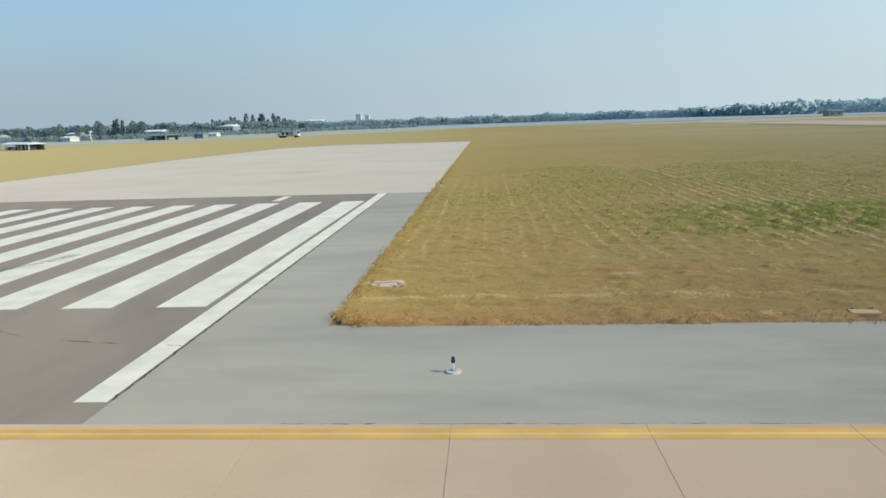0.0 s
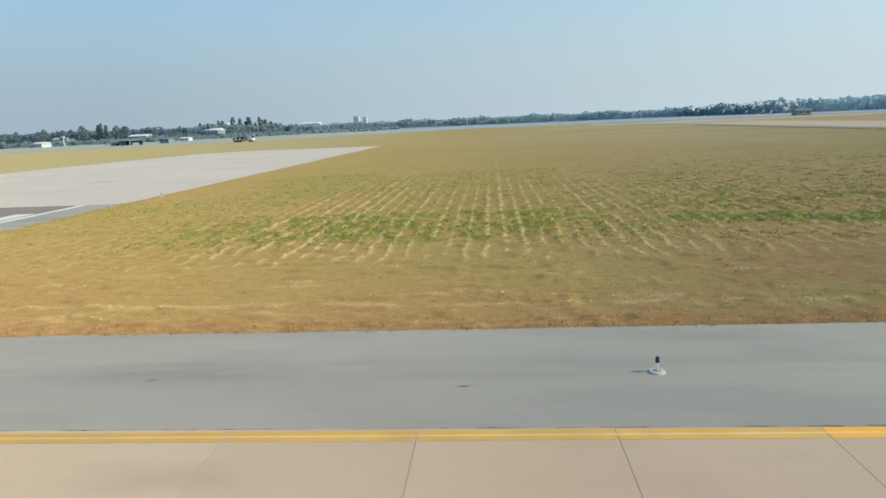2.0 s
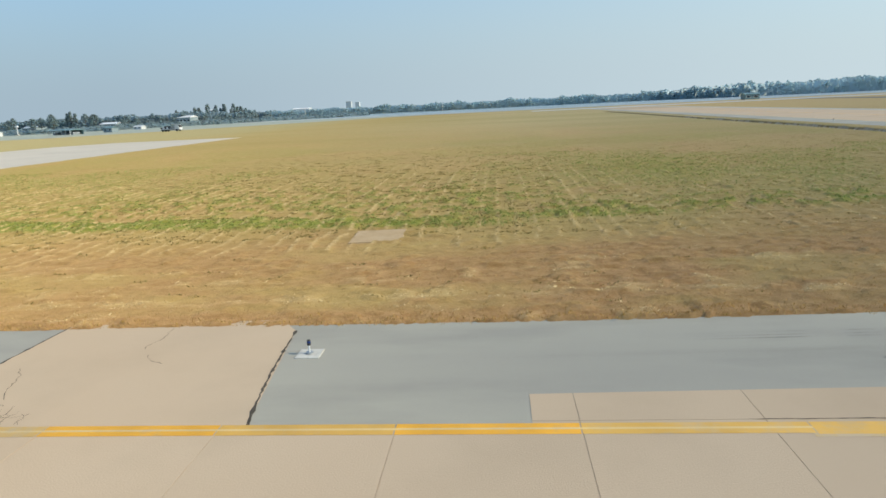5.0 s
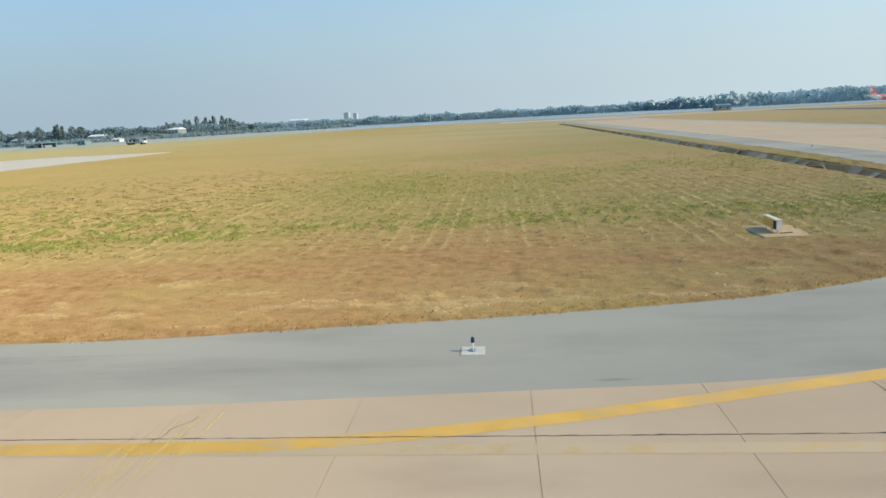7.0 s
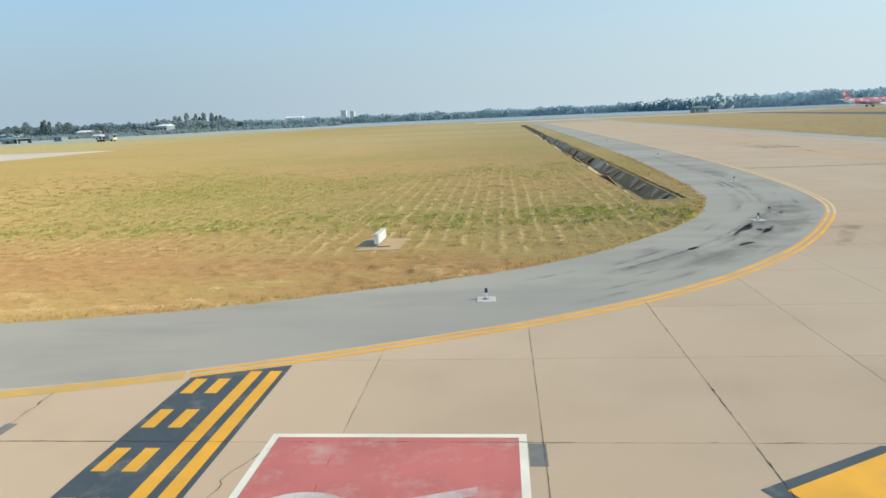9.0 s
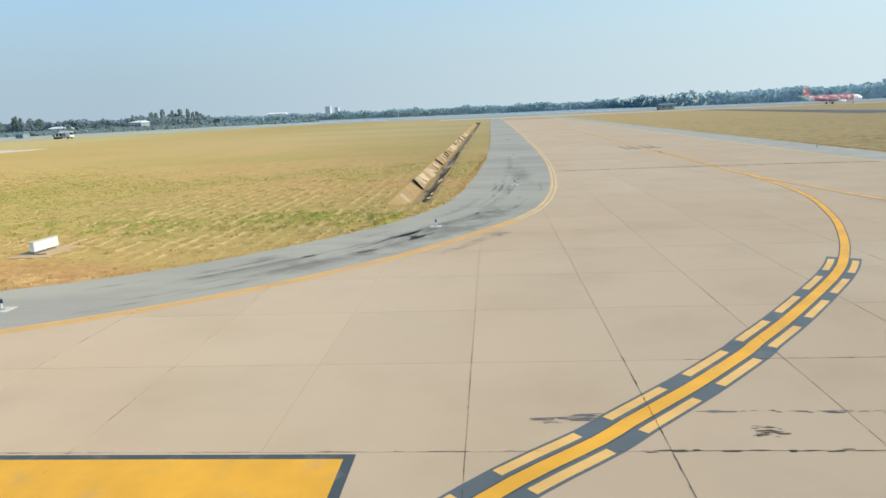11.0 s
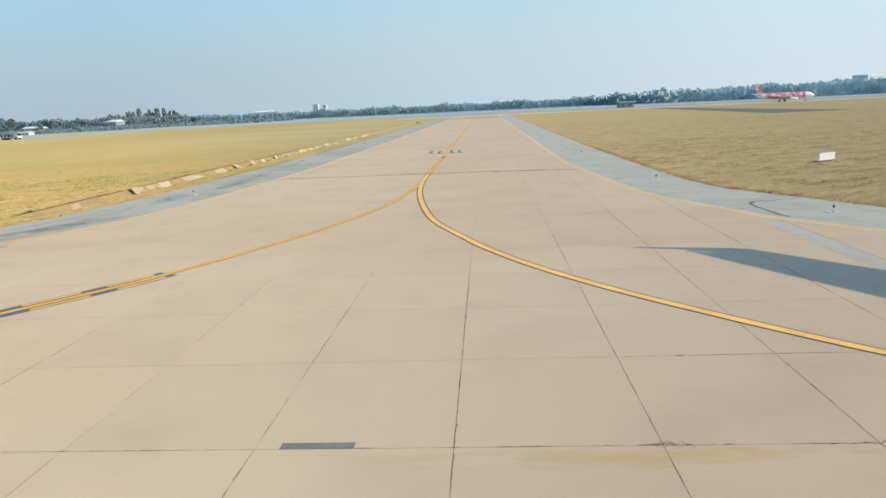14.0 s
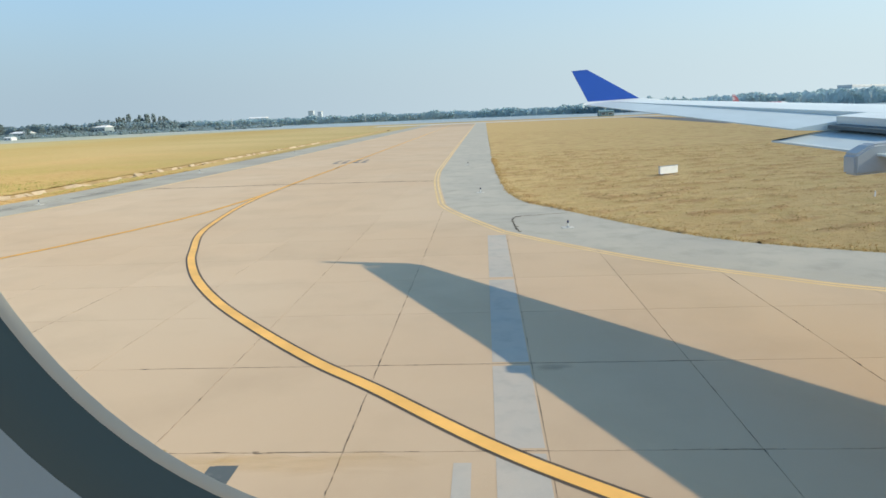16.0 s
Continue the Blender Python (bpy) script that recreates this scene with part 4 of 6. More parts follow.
for k in range(22):
    x, y, a = rnd.uniform(83.5, 86.5), rnd.uniform(11.5, 12.3), rnd.uniform(0, 6.28)
    pts = [(x, y)]
    for _ in range(rnd.randint(2, 4)):
        a += rnd.choice((-1.0, 1.0)) * rnd.uniform(0.4, 1.2)
        x, y = x + rnd.uniform(0.12, 0.3) * math.cos(a), min(12.4, max(11.42, y + 0.28 * math.sin(a)))
        pts.append((x, y))
    crack(pts, 0.008, "crazed cracks in broken concrete", 140 + k, 0.0035, "crack", 0.018)
# bare concrete bay that crosses the shoulder
flat("pavement", [(83.4, 11.32), (91.4, 11.32), (90.7, 17.0), (90.0, 18.0), (83.5, 17.9)], -0.001, M["concrete_far"], "bare beige concrete bay crossing the asphalt shoulder", "pavement")
crack([(83.42, 11.35), (83.45, 14), (83.5, 17.8)], 0.06, "open joint beside the concrete bay", 53, 0.003, "crack", 0.012)
crack([(91.4, 11.35), (91.0, 14), (90.7, 17.0)], 0.06, "open joint beside the concrete bay", 55, 0.003, "crack", 0.012)


M["letter"] = worn_paint("worn_dark_blue_paint", (0.115, 0.125, 0.115), (0.3, 0.27, 0.22), (0.54, 0.74))
# dark letters painted on the concrete, too worn to read: plain bars
for x in (186.6, 187.9):
    rect_paint("worn_letter", x, x + 0.43, 9.0, 11.05, M["letter"], "worn dark painted bar on concrete", 0.004)
rect_paint("worn_letter", 187.8, 187.9, 10.7, 11.03, M["letter"], "worn dark foot of a painted bar", 0.004)
for x in (171.7, 172.9, 174.6, 175.7):
    rect_paint("worn_letter", x, x + 0.85, 91.0, 92.3, M["letter"], "worn dark painted bar on concrete", 0.009)
    rect_paint("worn_letter", x, x + 0.3, 92.4, 97.4, M["letter"], "worn dark painted bar on concrete", 0.009)
# yellow painted sign with dark border, one corner near the joint
paint("yellow_marking_border", [(141.35, 10.0, 0.004), (143.9, 11.42, 0.004), (151, 11.42, 0.004), (151, 4, 0.004), (144.5, 4, 0.004)], [(0, 4, 3, 2, 1)], M["black"], "dark border of the painted yellow arrow sign")
paint("yellow_marking", [(141.75, 9.98, 0.008), (144.0, 11.25, 0.008), (150.8, 11.25, 0.008), (150.8, 4.2, 0.008), (144.7, 4.2, 0.008)], [(0, 4, 3, 2, 1)], M["yellow"], "worn yellow arrow-shaped painted sign")


# ring and bar of the lettering on the red sign
def ring_paint(x, y, r0, r1, ex):
    n = 32
    verts = []
    for r in (r0, r1):
        verts += [(x + r * ex * math.cos(2 * math.pi * k / n), y + r * math.sin(2 * math.pi * k / n), 0.012) for k in range(n)]
    paint("sign_character", verts, [(k, (k + 1) % n, n + (k + 1) % n, n + k) for k in range(n)], M["white_worn"], "worn white ring on the red sign")


M["white_worn"] = worn_paint("rubbed_white_paint", (0.66, 0.6, 0.54), (0.48, 0.2, 0.17), (0.42, 0.6))
ring_paint(134.15, 8.85, 0.55, 0.95, 1.1)
paint("sign_character", [(135.5, 9.3, 0.012), (136.9, 9.75, 0.012), (136.9, 10.0, 0.012), (135.5, 9.55, 0.012)], [(0, 1, 2, 3)], M["white_worn"], "worn white bar on the red sign")


# ---- parked and far things ----
def tube(bm, stations, seg=20):
    """A round body through stations of (x, z, ry, rz)."""
    rings = [[bm.verts.new((x, ry * math.cos(2 * math.pi * k / seg), z + rz * math.sin(2 * math.pi * k / seg))) for k in range(seg)] for x, z, ry, rz in stations]
    for a, b in zip(rings, rings[1:]):
        for k in range(seg):
            bm.faces.new((a[k], a[(k + 1) % seg], b[(k + 1) % seg], b[k]))
    bm.faces.new(rings[0])
    bm.faces.new(rings[-1][::-1])
    bmesh.ops.recalc_face_normals(bm, faces=bm.faces)
    return bm


def slab_solid(pts, t):
    """A thin tapering plate: bottom outline pts and the same outline moved by t."""
    bm = bmesh.new()
    a = [bm.verts.new(p) for p in pts]
    b = [bm.verts.new((p[0] + t[0], p[1] + t[1], p[2] + t[2])) for p in pts]
    n = len(pts)
    bm.faces.new(a)
    bm.faces.new(b[::-1])
    for k in range(n):
        bm.faces.new((a[k], b[k], b[(k + 1) % n], a[(k + 1) % n]))
    bmesh.ops.recalc_face_normals(bm, faces=bm.faces)
    return bm


def livery():
    m, nt, b = material("red_livery", 0.35)
    v = coords(nt, (0.4, 1, 1))
    c = mix(nt, noise_fac(nt, v, 0.9, 2, 0.52, 0.56), (0.55, 0.16, 0.17), (0.78, 0.62, 0.62))
    nt.links.new(c, b.inputs["Base Color"])
    return m


def airliner(x, y, turn):
    t = thing("airliner", "distant narrow-body airliner with mottled red and white fuselage", "aircraft", at=pose(x, y, 0, 0, 0, turn))
    part("fuselage", tube(bmesh.new(), [(-13.5, 4.0, 1.6, 1.7), (-8, 3.75, 1.97, 2.05), (0, 3.7, 1.97, 2.07), (12.5, 3.7, 1.97, 2.07)]), M["livery"], t)
    part("nose", tube(bmesh.new(), [(12.5, 3.7, 1.97, 2.07), (15.2, 3.65, 1.85, 1.95), (17.0, 3.45, 1.45, 1.5), (18.3, 3.2, 0.8, 0.8), (18.8, 3.1, 0.2, 0.2)]), M["white_metal"], t, "white nose section")
    part("tail_cone", tube(bmesh.new(), [(-19, 4.9, 0.25, 0.3), (-16.5, 4.5, 1.0, 1.05), (-13.5, 4.0, 1.6, 1.7)]), M["white_metal"], t, "white tail section")
    part("windscreen", box(bmesh.new(), 16.55, 17.0, -1.0, 1.0, 4.1, 4.75, 0.1), M["dark"], t)
    part("tail_fin", slab_solid([(-13.2, -0.14, 5.6), (-18.2, -0.14, 5.3), (-19.2, -0.1, 11.7), (-17.3, -0.1, 11.7)], (0, 0.26, 0)), M["livery"], t)
    for s in (-1, 1):
        part("tailplane", slab_solid([(-15.0, 0.6 * s, 5.0), (-18.4, 0.6 * s, 5.0), (-18.9, 6.2 * s, 5.4), (-17.4, 6.2 * s, 5.4)], (0, 0, 0.2)), M["white_metal"], t)
        part("wing", slab_solid([(4.2, 1.6 * s, 2.6), (-3.6, 1.6 * s, 2.6), (-5.6, 16.6 * s, 4.0), (-3.9, 16.9 * s, 4.0)], (0, 0, 0.35)), M["white_metal"], t)
        part("engine", move(tube(bmesh.new(), [(5.6, 1.55, 0.85, 0.85), (4.9, 1.55, 1.05, 1.05), (2.6, 1.6, 1.05, 1.05), (0.9, 1.75, 0.6, 0.6)], 16), (0, 5.75 * s, 0)), M["white_metal"], t)
        w = part("main_gear", cyl(bmesh.new(), pose(-1.6, 3.8 * s, 1.3), 0.14, 0.14, 2.0, 8), M["grey_metal"], t)
        part("wheel", cyl(bmesh.new(), pose(-1.6, 3.8 * s, 0.56, 90), 0.56, 0.56, 0.8, 16), M["dark"], w)
    w = part("nose_gear", cyl(bmesh.new(), pose(13.2, 0, 1.2), 0.1, 0.1, 1.8, 8), M["grey_metal"], t)
    part("wheel", cyl(bmesh.new(), pose(13.2, 0, 0.38, 90), 0.38, 0.38, 0.5, 14), M["dark"], w)
    return t


def move(bm, by):
    bmesh.ops.translate(bm, verts=bm.verts, vec=by)
    return bm


M["livery"] = livery()
airliner(376, 455, 1)


def service_truck(x, y, turn):
    t = thing("service_truck", "white service truck with dark loaded bed", "truck", at=pose(x, y, -0.05, 0, 0, turn))
    part("cab", slab_solid([(2.6, -1.1, 0.7), (4.9, -1.1, 0.7), (4.9, -1.1, 1.6), (4.3, -1.1, 2.7), (2.6, -1.1, 2.7)], (0, 2.2, 0)), M["white_metal"], t)
    part("windscreen", slab_solid([(4.93, -0.95, 1.65), (4.4, -0.95, 2.55), (4.36, -0.95, 2.55), (4.88, -0.95, 1.65)], (0, 1.9, 0)), M["dark"], t)
    part("chassis", box(bmesh.new(), -4.8, 4.6, -0.5, 0.5, 0.55, 0.85, 0.03), M["dark"], t)
    part("bed", box(bmesh.new(), -4.9, 2.3, -1.15, 1.15, 0.85, 1.15, 0.03), M["white_metal"], t)
    part("tank", box(bmesh.new(), 0.2, 2.1, -0.9, 0.9, 1.15, 2.1, 0.15), M["grey_metal"], t)
    for bx, mt, hh in ((-4.6, "dark", 1.7), (-3.6, "white_metal", 2.1), (-2.6, "dark", 2.3), (-1.6, "white_metal", 1.9), (-0.7, "dark", 2.2)):
        part("crate", box(bmesh.new(), bx, bx + 0.85, -1.0, 1.0, 1.15, hh, 0.05), M[mt], t, "stacked load")
    part("platform", box(bmesh.new(), 1.2, 5.2, -1.0, 1.0, 2.85, 3.0, 0.03), M["white_metal"], t)
    for wx in (3.6, -2.2, -3.5):
        for s in (-1, 1):
            part("wheel", cyl(bmesh.new(), pose(wx, 0.95 * s, 0.5, 90), 0.5, 0.5, 0.32, 16), M["dark"], t)
    return t


TRUCK = service_truck(-79.5, 349, -12)
TRUCK.scale = (1.27, 1.27, 1.27)


def low_shed(x, y, w, d, h, turn, wall, roof, label, posts=5):
    t = thing("shed", label, "building", at=pose(x, y, -0.05, 0, 0, turn))
    part("roof", slab_solid([(-w / 2, -d / 2 - 0.5, h - 0.2), (-w / 2, 0, h + 0.5), (-w / 2, d / 2 + 0.5, h - 0.2), (-w / 2, d / 2 + 0.5, h - 0.4), (-w / 2, -d / 2 - 0.5, h - 0.4)], (w, 0, 0)), M[roof], t)
    part("wall", box(bmesh.new(), -w / 2 + 0.3, w / 2 - 0.3, d / 2 - 0.2, d / 2, 0, h - 0.35), M[wall], t)
    for k in range(posts):
        px = -w / 2 + 0.4 + (w - 0.8) * k / (posts - 1)
        part("post", box(bmesh.new(), px - 0.12, px + 0.12, -d / 2, -d / 2 + 0.24, 0, h - 0.38, 0.02), M["white_metal"], t)
        if k < posts - 1 and k % 2 == 0:
            part("crate", box(bmesh.new(), px + 0.6, px + (w - 0.8) / (posts - 1) - 0.5, -d / 4, d / 4, 0, h * 0.5, 0.04), M["grey_metal"], t)
    return t


def house(x, y, w, d, h, turn, wall, roof, label, windows=4):
    t = thing("building", label, "building", at=pose(x, y, -0.05, 0, 0, turn))
    part("wall", box(bmesh.new(), -w / 2, w / 2, -d / 2, d / 2, 0, h), M[wall], t)
    part("roof", slab_solid([(-w / 2 - 0.4, -d / 2 - 0.5, h), (-w / 2 - 0.4, 0, h + d * 0.16), (-w / 2 - 0.4, d / 2 + 0.5, h)], (w + 0.8, 0, 0)), M[roof], t)
    for k in range(windows):
        px = -w / 2 + w * (k + 0.5) / windows
        win = part("window", box(bmesh.new(), px - w / windows * 0.3, px + w / windows * 0.3, -d / 2 - 0.06, -d / 2 + 0.02, h * 0.35, h * 0.75), M["white_metal"], t)
        part("pane", box(bmesh.new(), px - w / windows * 0.26, px + w / windows * 0.26, -d / 2 - 0.08, -d / 2 - 0.06, h * 0.38, h * 0.72), M["pane"], win)
    return t


M["pane"] = plain("dark_window_glass", (0.04, 0.06, 0.07), 0.1)
M["wall_white"] = surface("white_render", (0.7, 0.7, 0.68), (0.5, 0.5, 0.48), (0.76, 0.76, 0.74), 3, 0.2, 0.8, relief=0)
# far walls and panes are tinted towards the sky to imitate haze
M["wall_far"] = surface("hazed_far_wall", (0.56, 0.62, 0.66), (0.5, 0.56, 0.6), (0.6, 0.66, 0.7), 0.5, 0.02, 0.9, relief=0)
M["pane_far"] = plain("hazed_far_glass", (0.62, 0.7, 0.75), 0.4)
M["wall_grey"] = surface("grey_render", (0.26, 0.32, 0.33), (0.2, 0.25, 0.26), (0.32, 0.37, 0.38), 3, 0.2, 0.8, relief=0)
M["roof_teal"] = surface("teal_sheet_roof", (0.16, 0.26, 0.28), (0.1, 0.17, 0.19), (0.2, 0.3, 0.32), 3, 0.2, 0.5, relief=0)
M["roof_grey"] = surface("grey_sheet_roof", (0.4, 0.45, 0.47), (0.3, 0.35, 0.37), (0.48, 0.52, 0.54), 3, 0.2, 0.5, relief=0)
M["roof_white"] = surface("white_sheet_roof", (0.74, 0.75, 0.74), (0.6, 0.6, 0.58), (0.8, 0.8, 0.8), 3, 0.2, 0.45, relief=0)
low_shed(-166, 262, 30, 6, 2.7, -34, "wall_grey", "roof_white", "long open shed with white sheet roof on posts", 9)
house(-288, 482, 13, 7, 3.0, -30, "wall_white", "roof_white", "small white flat building by the airfield fence", 3)
low_shed(-184.5, 415, 27, 9, 3.2, -28, "roof_teal", "roof_teal", "low teal sheet-roofed equipment shelter", 6)
house(-165, 434, 8, 5, 3.0, -20, "wall_grey", "roof_teal", "small grey hut with teal roof", 2)
house(-192, 520, 8, 5, 2.2, -15, "wall_white", "roof_white", "small white hut near the trees", 2)
house(-330, 560, 16, 8, 3.0, -20, "wall_grey", "roof_teal", "grey low hut before the trees", 4)
house(-382, 800, 30, 14, 5.0, -20, "wall_grey", "roof_white", "distant hangar with white roof among trees", 6)
house(-475, 785, 26, 14, 5.0, -20, "wall_grey", "roof_grey", "distant grey hangar among trees", 5)
house(-560, 760, 30, 14, 5.0, -20, "wall_grey", "roof_grey", "distant grey hangar among trees", 5)
house(-318, 860, 34, 16, 8.5, -15, "wall_grey", "roof_white", "distant hangar with pale roof behind trees", 6)
house(-608, 1625, 13, 12, 25, -10, "wall_far", "roof_white", "white building rising behind the far trees", 4)
house(-500, 2030, 56, 24, 19.5, -5, "wall_far", "roof_white", "white-roofed building behind the far trees", 5)
house(287, 522, 11, 7, 3.7, 5, "roof_teal", "roof_teal", "small teal hut beside the far taxiway", 2)


def control_mast(x, y, h, label):
    t = thing("mast", label, "mast", at=pose(x, y, -0.05))
    part("pole", cyl(bmesh.new(), pose(0, 0, h / 2), 0.45, 0.3, h, 10), M["white_metal"], t)
    part("head", box(bmesh.new(), -0.9, 0.9, -0.9, 0.9, h, h + 1.4, 0.1), M["white_metal"], t)
    part("footing", box(bmesh.new(), -1.2, 1.2, -1.2, 1.2, 0, 0.5, 0.05), M["slab"], t)


control_mast(-286, 505, 6.2, "white equipment mast with boxy head near sheds")
control_mast(-200, 1025, 12.0, "thin white mast in front of the far trees")
control_mast(18, 985, 10, "thin white mast in front of the far trees")


def tower_block(x, y, w, d, h, label, turn=-8, top=1.0):
    t = thing("apartment_building", label, "building", at=pose(x, y, -0.05, 0, 0, turn))
    part("wall", box(bmesh.new(), -w / 2, w / 2, -d / 2, d / 2, 0, h), M["wall_far"], t)
    part("roof", box(bmesh.new(), -w / 2 - 0.5, w / 2 + 0.5, -d / 2 - 0.5, d / 2 + 0.5, h, h + top), M["wall_white"], t)
    rows = int(h / 6)
    for j in range(rows):
        part("window_band", box(bmesh.new(), -w / 2 + 1, w / 2 - 1, -d / 2 - 0.2, -d / 2 + 0.1, 3 + 6 * j, 5.5 + 6 * j), M["pane_far"], t)


tower_block(-455, 2500, 20, 14, 41, "pale distant apartment tower, haze in its colour")
tower_block(-424, 2510, 15, 14, 37, "pale distant apartment tower, haze in its colour")
tower_block(640, 826, 74, 16, 18.5, "long pale building over the wooded rise", 35, 2.6)


# ---- trees ----


def clump_points():
    bm = bmesh.new()
    bmesh.ops.create_icosphere(bm, subdivisions=1, radius=1.0)
    v = np.array([w.co for w in bm.verts])
    f = np.array([[w.index for w in q.verts] for q in bm.faces])
    bm.free()
    return v, f


CV, CF = clump_points()


def clumps(centres, sizes, rng, flat_z=0.8):
    """Verts and faces of many ragged leaf clumps."""
    n, k = len(centres), len(CV)
    jit = 1 + rng.uniform(-0.45, 0.5, (n, k, 1))
    v = CV[None] * jit * sizes[:, None, None] * np.array([1, 1, flat_z])
    v += centres[:, None, :]
    f = CF[None] + (np.arange(n) * k)[:, None, None]
    return v.reshape(-1, 3), f.reshape(-1, 3)


def np_mesh(name, v, f, mat):
    me = bpy.data.meshes.new(name)
    me.vertices.add(len(v))
    me.vertices.foreach_set("co", np.asarray(v, np.float32).ravel())
    me.loops.add(f.size)
    me.loops.foreach_set("vertex_index", np.asarray(f, np.int32).ravel())
    me.polygons.add(len(f))
    me.polygons.foreach_set("loop_start", np.arange(0, f.size, f.shape[1], dtype=np.int32))
    me.materials.append(mat)
    me.update(calc_edges=True)
    me.validate()
    return me


def tree(kind, seed):
    rng = np.random.default_rng(seed)
    h = {"round": 13.0, "slender": 18.0, "palm": 12.0}[kind]
    t = thing("tree", {"round": "broad grey-green haze-tinted tree with ragged crown", "slender": "tall slender grey-green haze-tinted tree with open crown", "palm": "bushy tree with a flat tufted crown"}[kind], "tree", "trees beyond the airfield", at=pose(0, 0, -0.05))
    bm = bmesh.new()
    cyl(bm, pose(0, 0, h * 0.3), h * 0.022, h * 0.012, h * 0.62, 8)
    tips = []
    for k in range(6):
        a, r, z = rng.uniform(0, 6.28), h * rng.uniform(0.08, 0.2), h * rng.uniform(0.45, 0.8)
        z0 = h * rng.uniform(0.3, 0.5)
        d = Vector((r * math.cos(a), r * math.sin(a), z - z0))
        m = Matrix.Translation(Vector((0, 0, z0)) + d / 2) @ d.to_track_quat("Z", "Y").to_matrix().to_4x4()
        cyl(bm, m, h * 0.009, h * 0.004, d.length, 6)
        tips.append((d.x, d.y, z))
    part("trunk", bm, M["bark"], t)
    n = {"round": 150, "slender": 120, "palm": 90}[kind]
    c = np.zeros((n, 3))
    for i in range(n):
        u = rng.uniform(0, 1)
        if kind == "round":
            z, r = 0.3 + 0.7 * u, 0.36 * math.sin(math.pi * min(1, 0.18 + 0.8 * u)) ** 0.7
        elif kind == "slender":
            z, r = 0.22 + 0.78 * u, 0.17 * (1.05 - u) ** 0.45
        else:
            z, r = 0.62 + 0.38 * u, 0.33 * math.sqrt(max(0.05, 1 - u))
        a, q = rng.uniform(0, 6.28), math.sqrt(rng.uniform(0.1, 1))
        c[i] = (h * r * q * math.cos(a), h * r * q * math.sin(a), h * z)
    s = h * rng.uniform(0.02, 0.058, n)
    v, f = clumps(c, s, rng)
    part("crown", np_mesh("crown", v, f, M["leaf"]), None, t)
    return t


def plant_trees():
    rng = np.random.default_rng(12)
    kinds = [tree("round", 1), tree("round", 2), tree("slender", 3), tree("slender", 4), tree("palm", 5)]
    first = [True] * len(kinds)

    def put(i, x, y, s):
        m = pose(x, y, -0.05, 0, 0, rng.uniform(0, 360)) @ Matrix.Diagonal((s, s, s * rng.uniform(0.9, 1.1), 1))
        if first[i]:
            first[i] = False
            kinds[i].matrix_world = m
            return
        ob = copy_thing(kinds[i], pose(x, y, -0.05, 0, 0, rng.uniform(0, 360)))
        ob.scale = (s, s, s * rng.uniform(0.9, 1.1))

    # the near grove beyond the sheds, and the slender ones that stand over it
    for x, y, i, s in ((-560, 790, 0, 1.15), (-545, 800, 1, 1.2), (-512, 800, 0, 1.3), (-500, 790, 1, 1.35), (-488, 805, 0, 1.2), (-474, 798, 1, 1.25), (-455, 800, 0, 1.5), (-450, 790, 1, 1.4), (-434, 800, 3, 1.15), (-428, 795, 2, 1.2), (-440, 805, 3, 1.1),
                       (-408, 800, 4, 1.45), (-399, 796, 4, 1.65), (-404, 806, 0, 1.3), (-520, 810, 1, 1.1), (-600, 790, 0, 1.3), (-632, 800, 1, 1.2), (-372, 815, 0, 0.85), (-360, 800, 1, 0.85), (-346, 815, 0, 0.9)):
        put(i, 26 + (x - 26) * 0.93 + rng.uniform(-3, 3), 0.93 * y + rng.uniform(-8, 8), s * rng.uniform(0.86, 0.98))
    for k in range(34):
        u = k / 33
        x = -393 + 130 * u + rng.uniform(-3, 3)
        put(int(rng.choice([2, 3, 2, 3, 0])), x, 985 + rng.uniform(-25, 25) - 50 * u, rng.uniform(0.78, 1.18) * (1.0 + 0.25 * math.exp(-((u - 0.7) / 0.2) ** 2)))
    for k in range(16):
        put(int(rng.integers(0, 2)), -700 + 22 * k + rng.uniform(-6, 6), 905 + rng.uniform(-20, 20), rng.uniform(0.8, 1.1))


plant_trees()


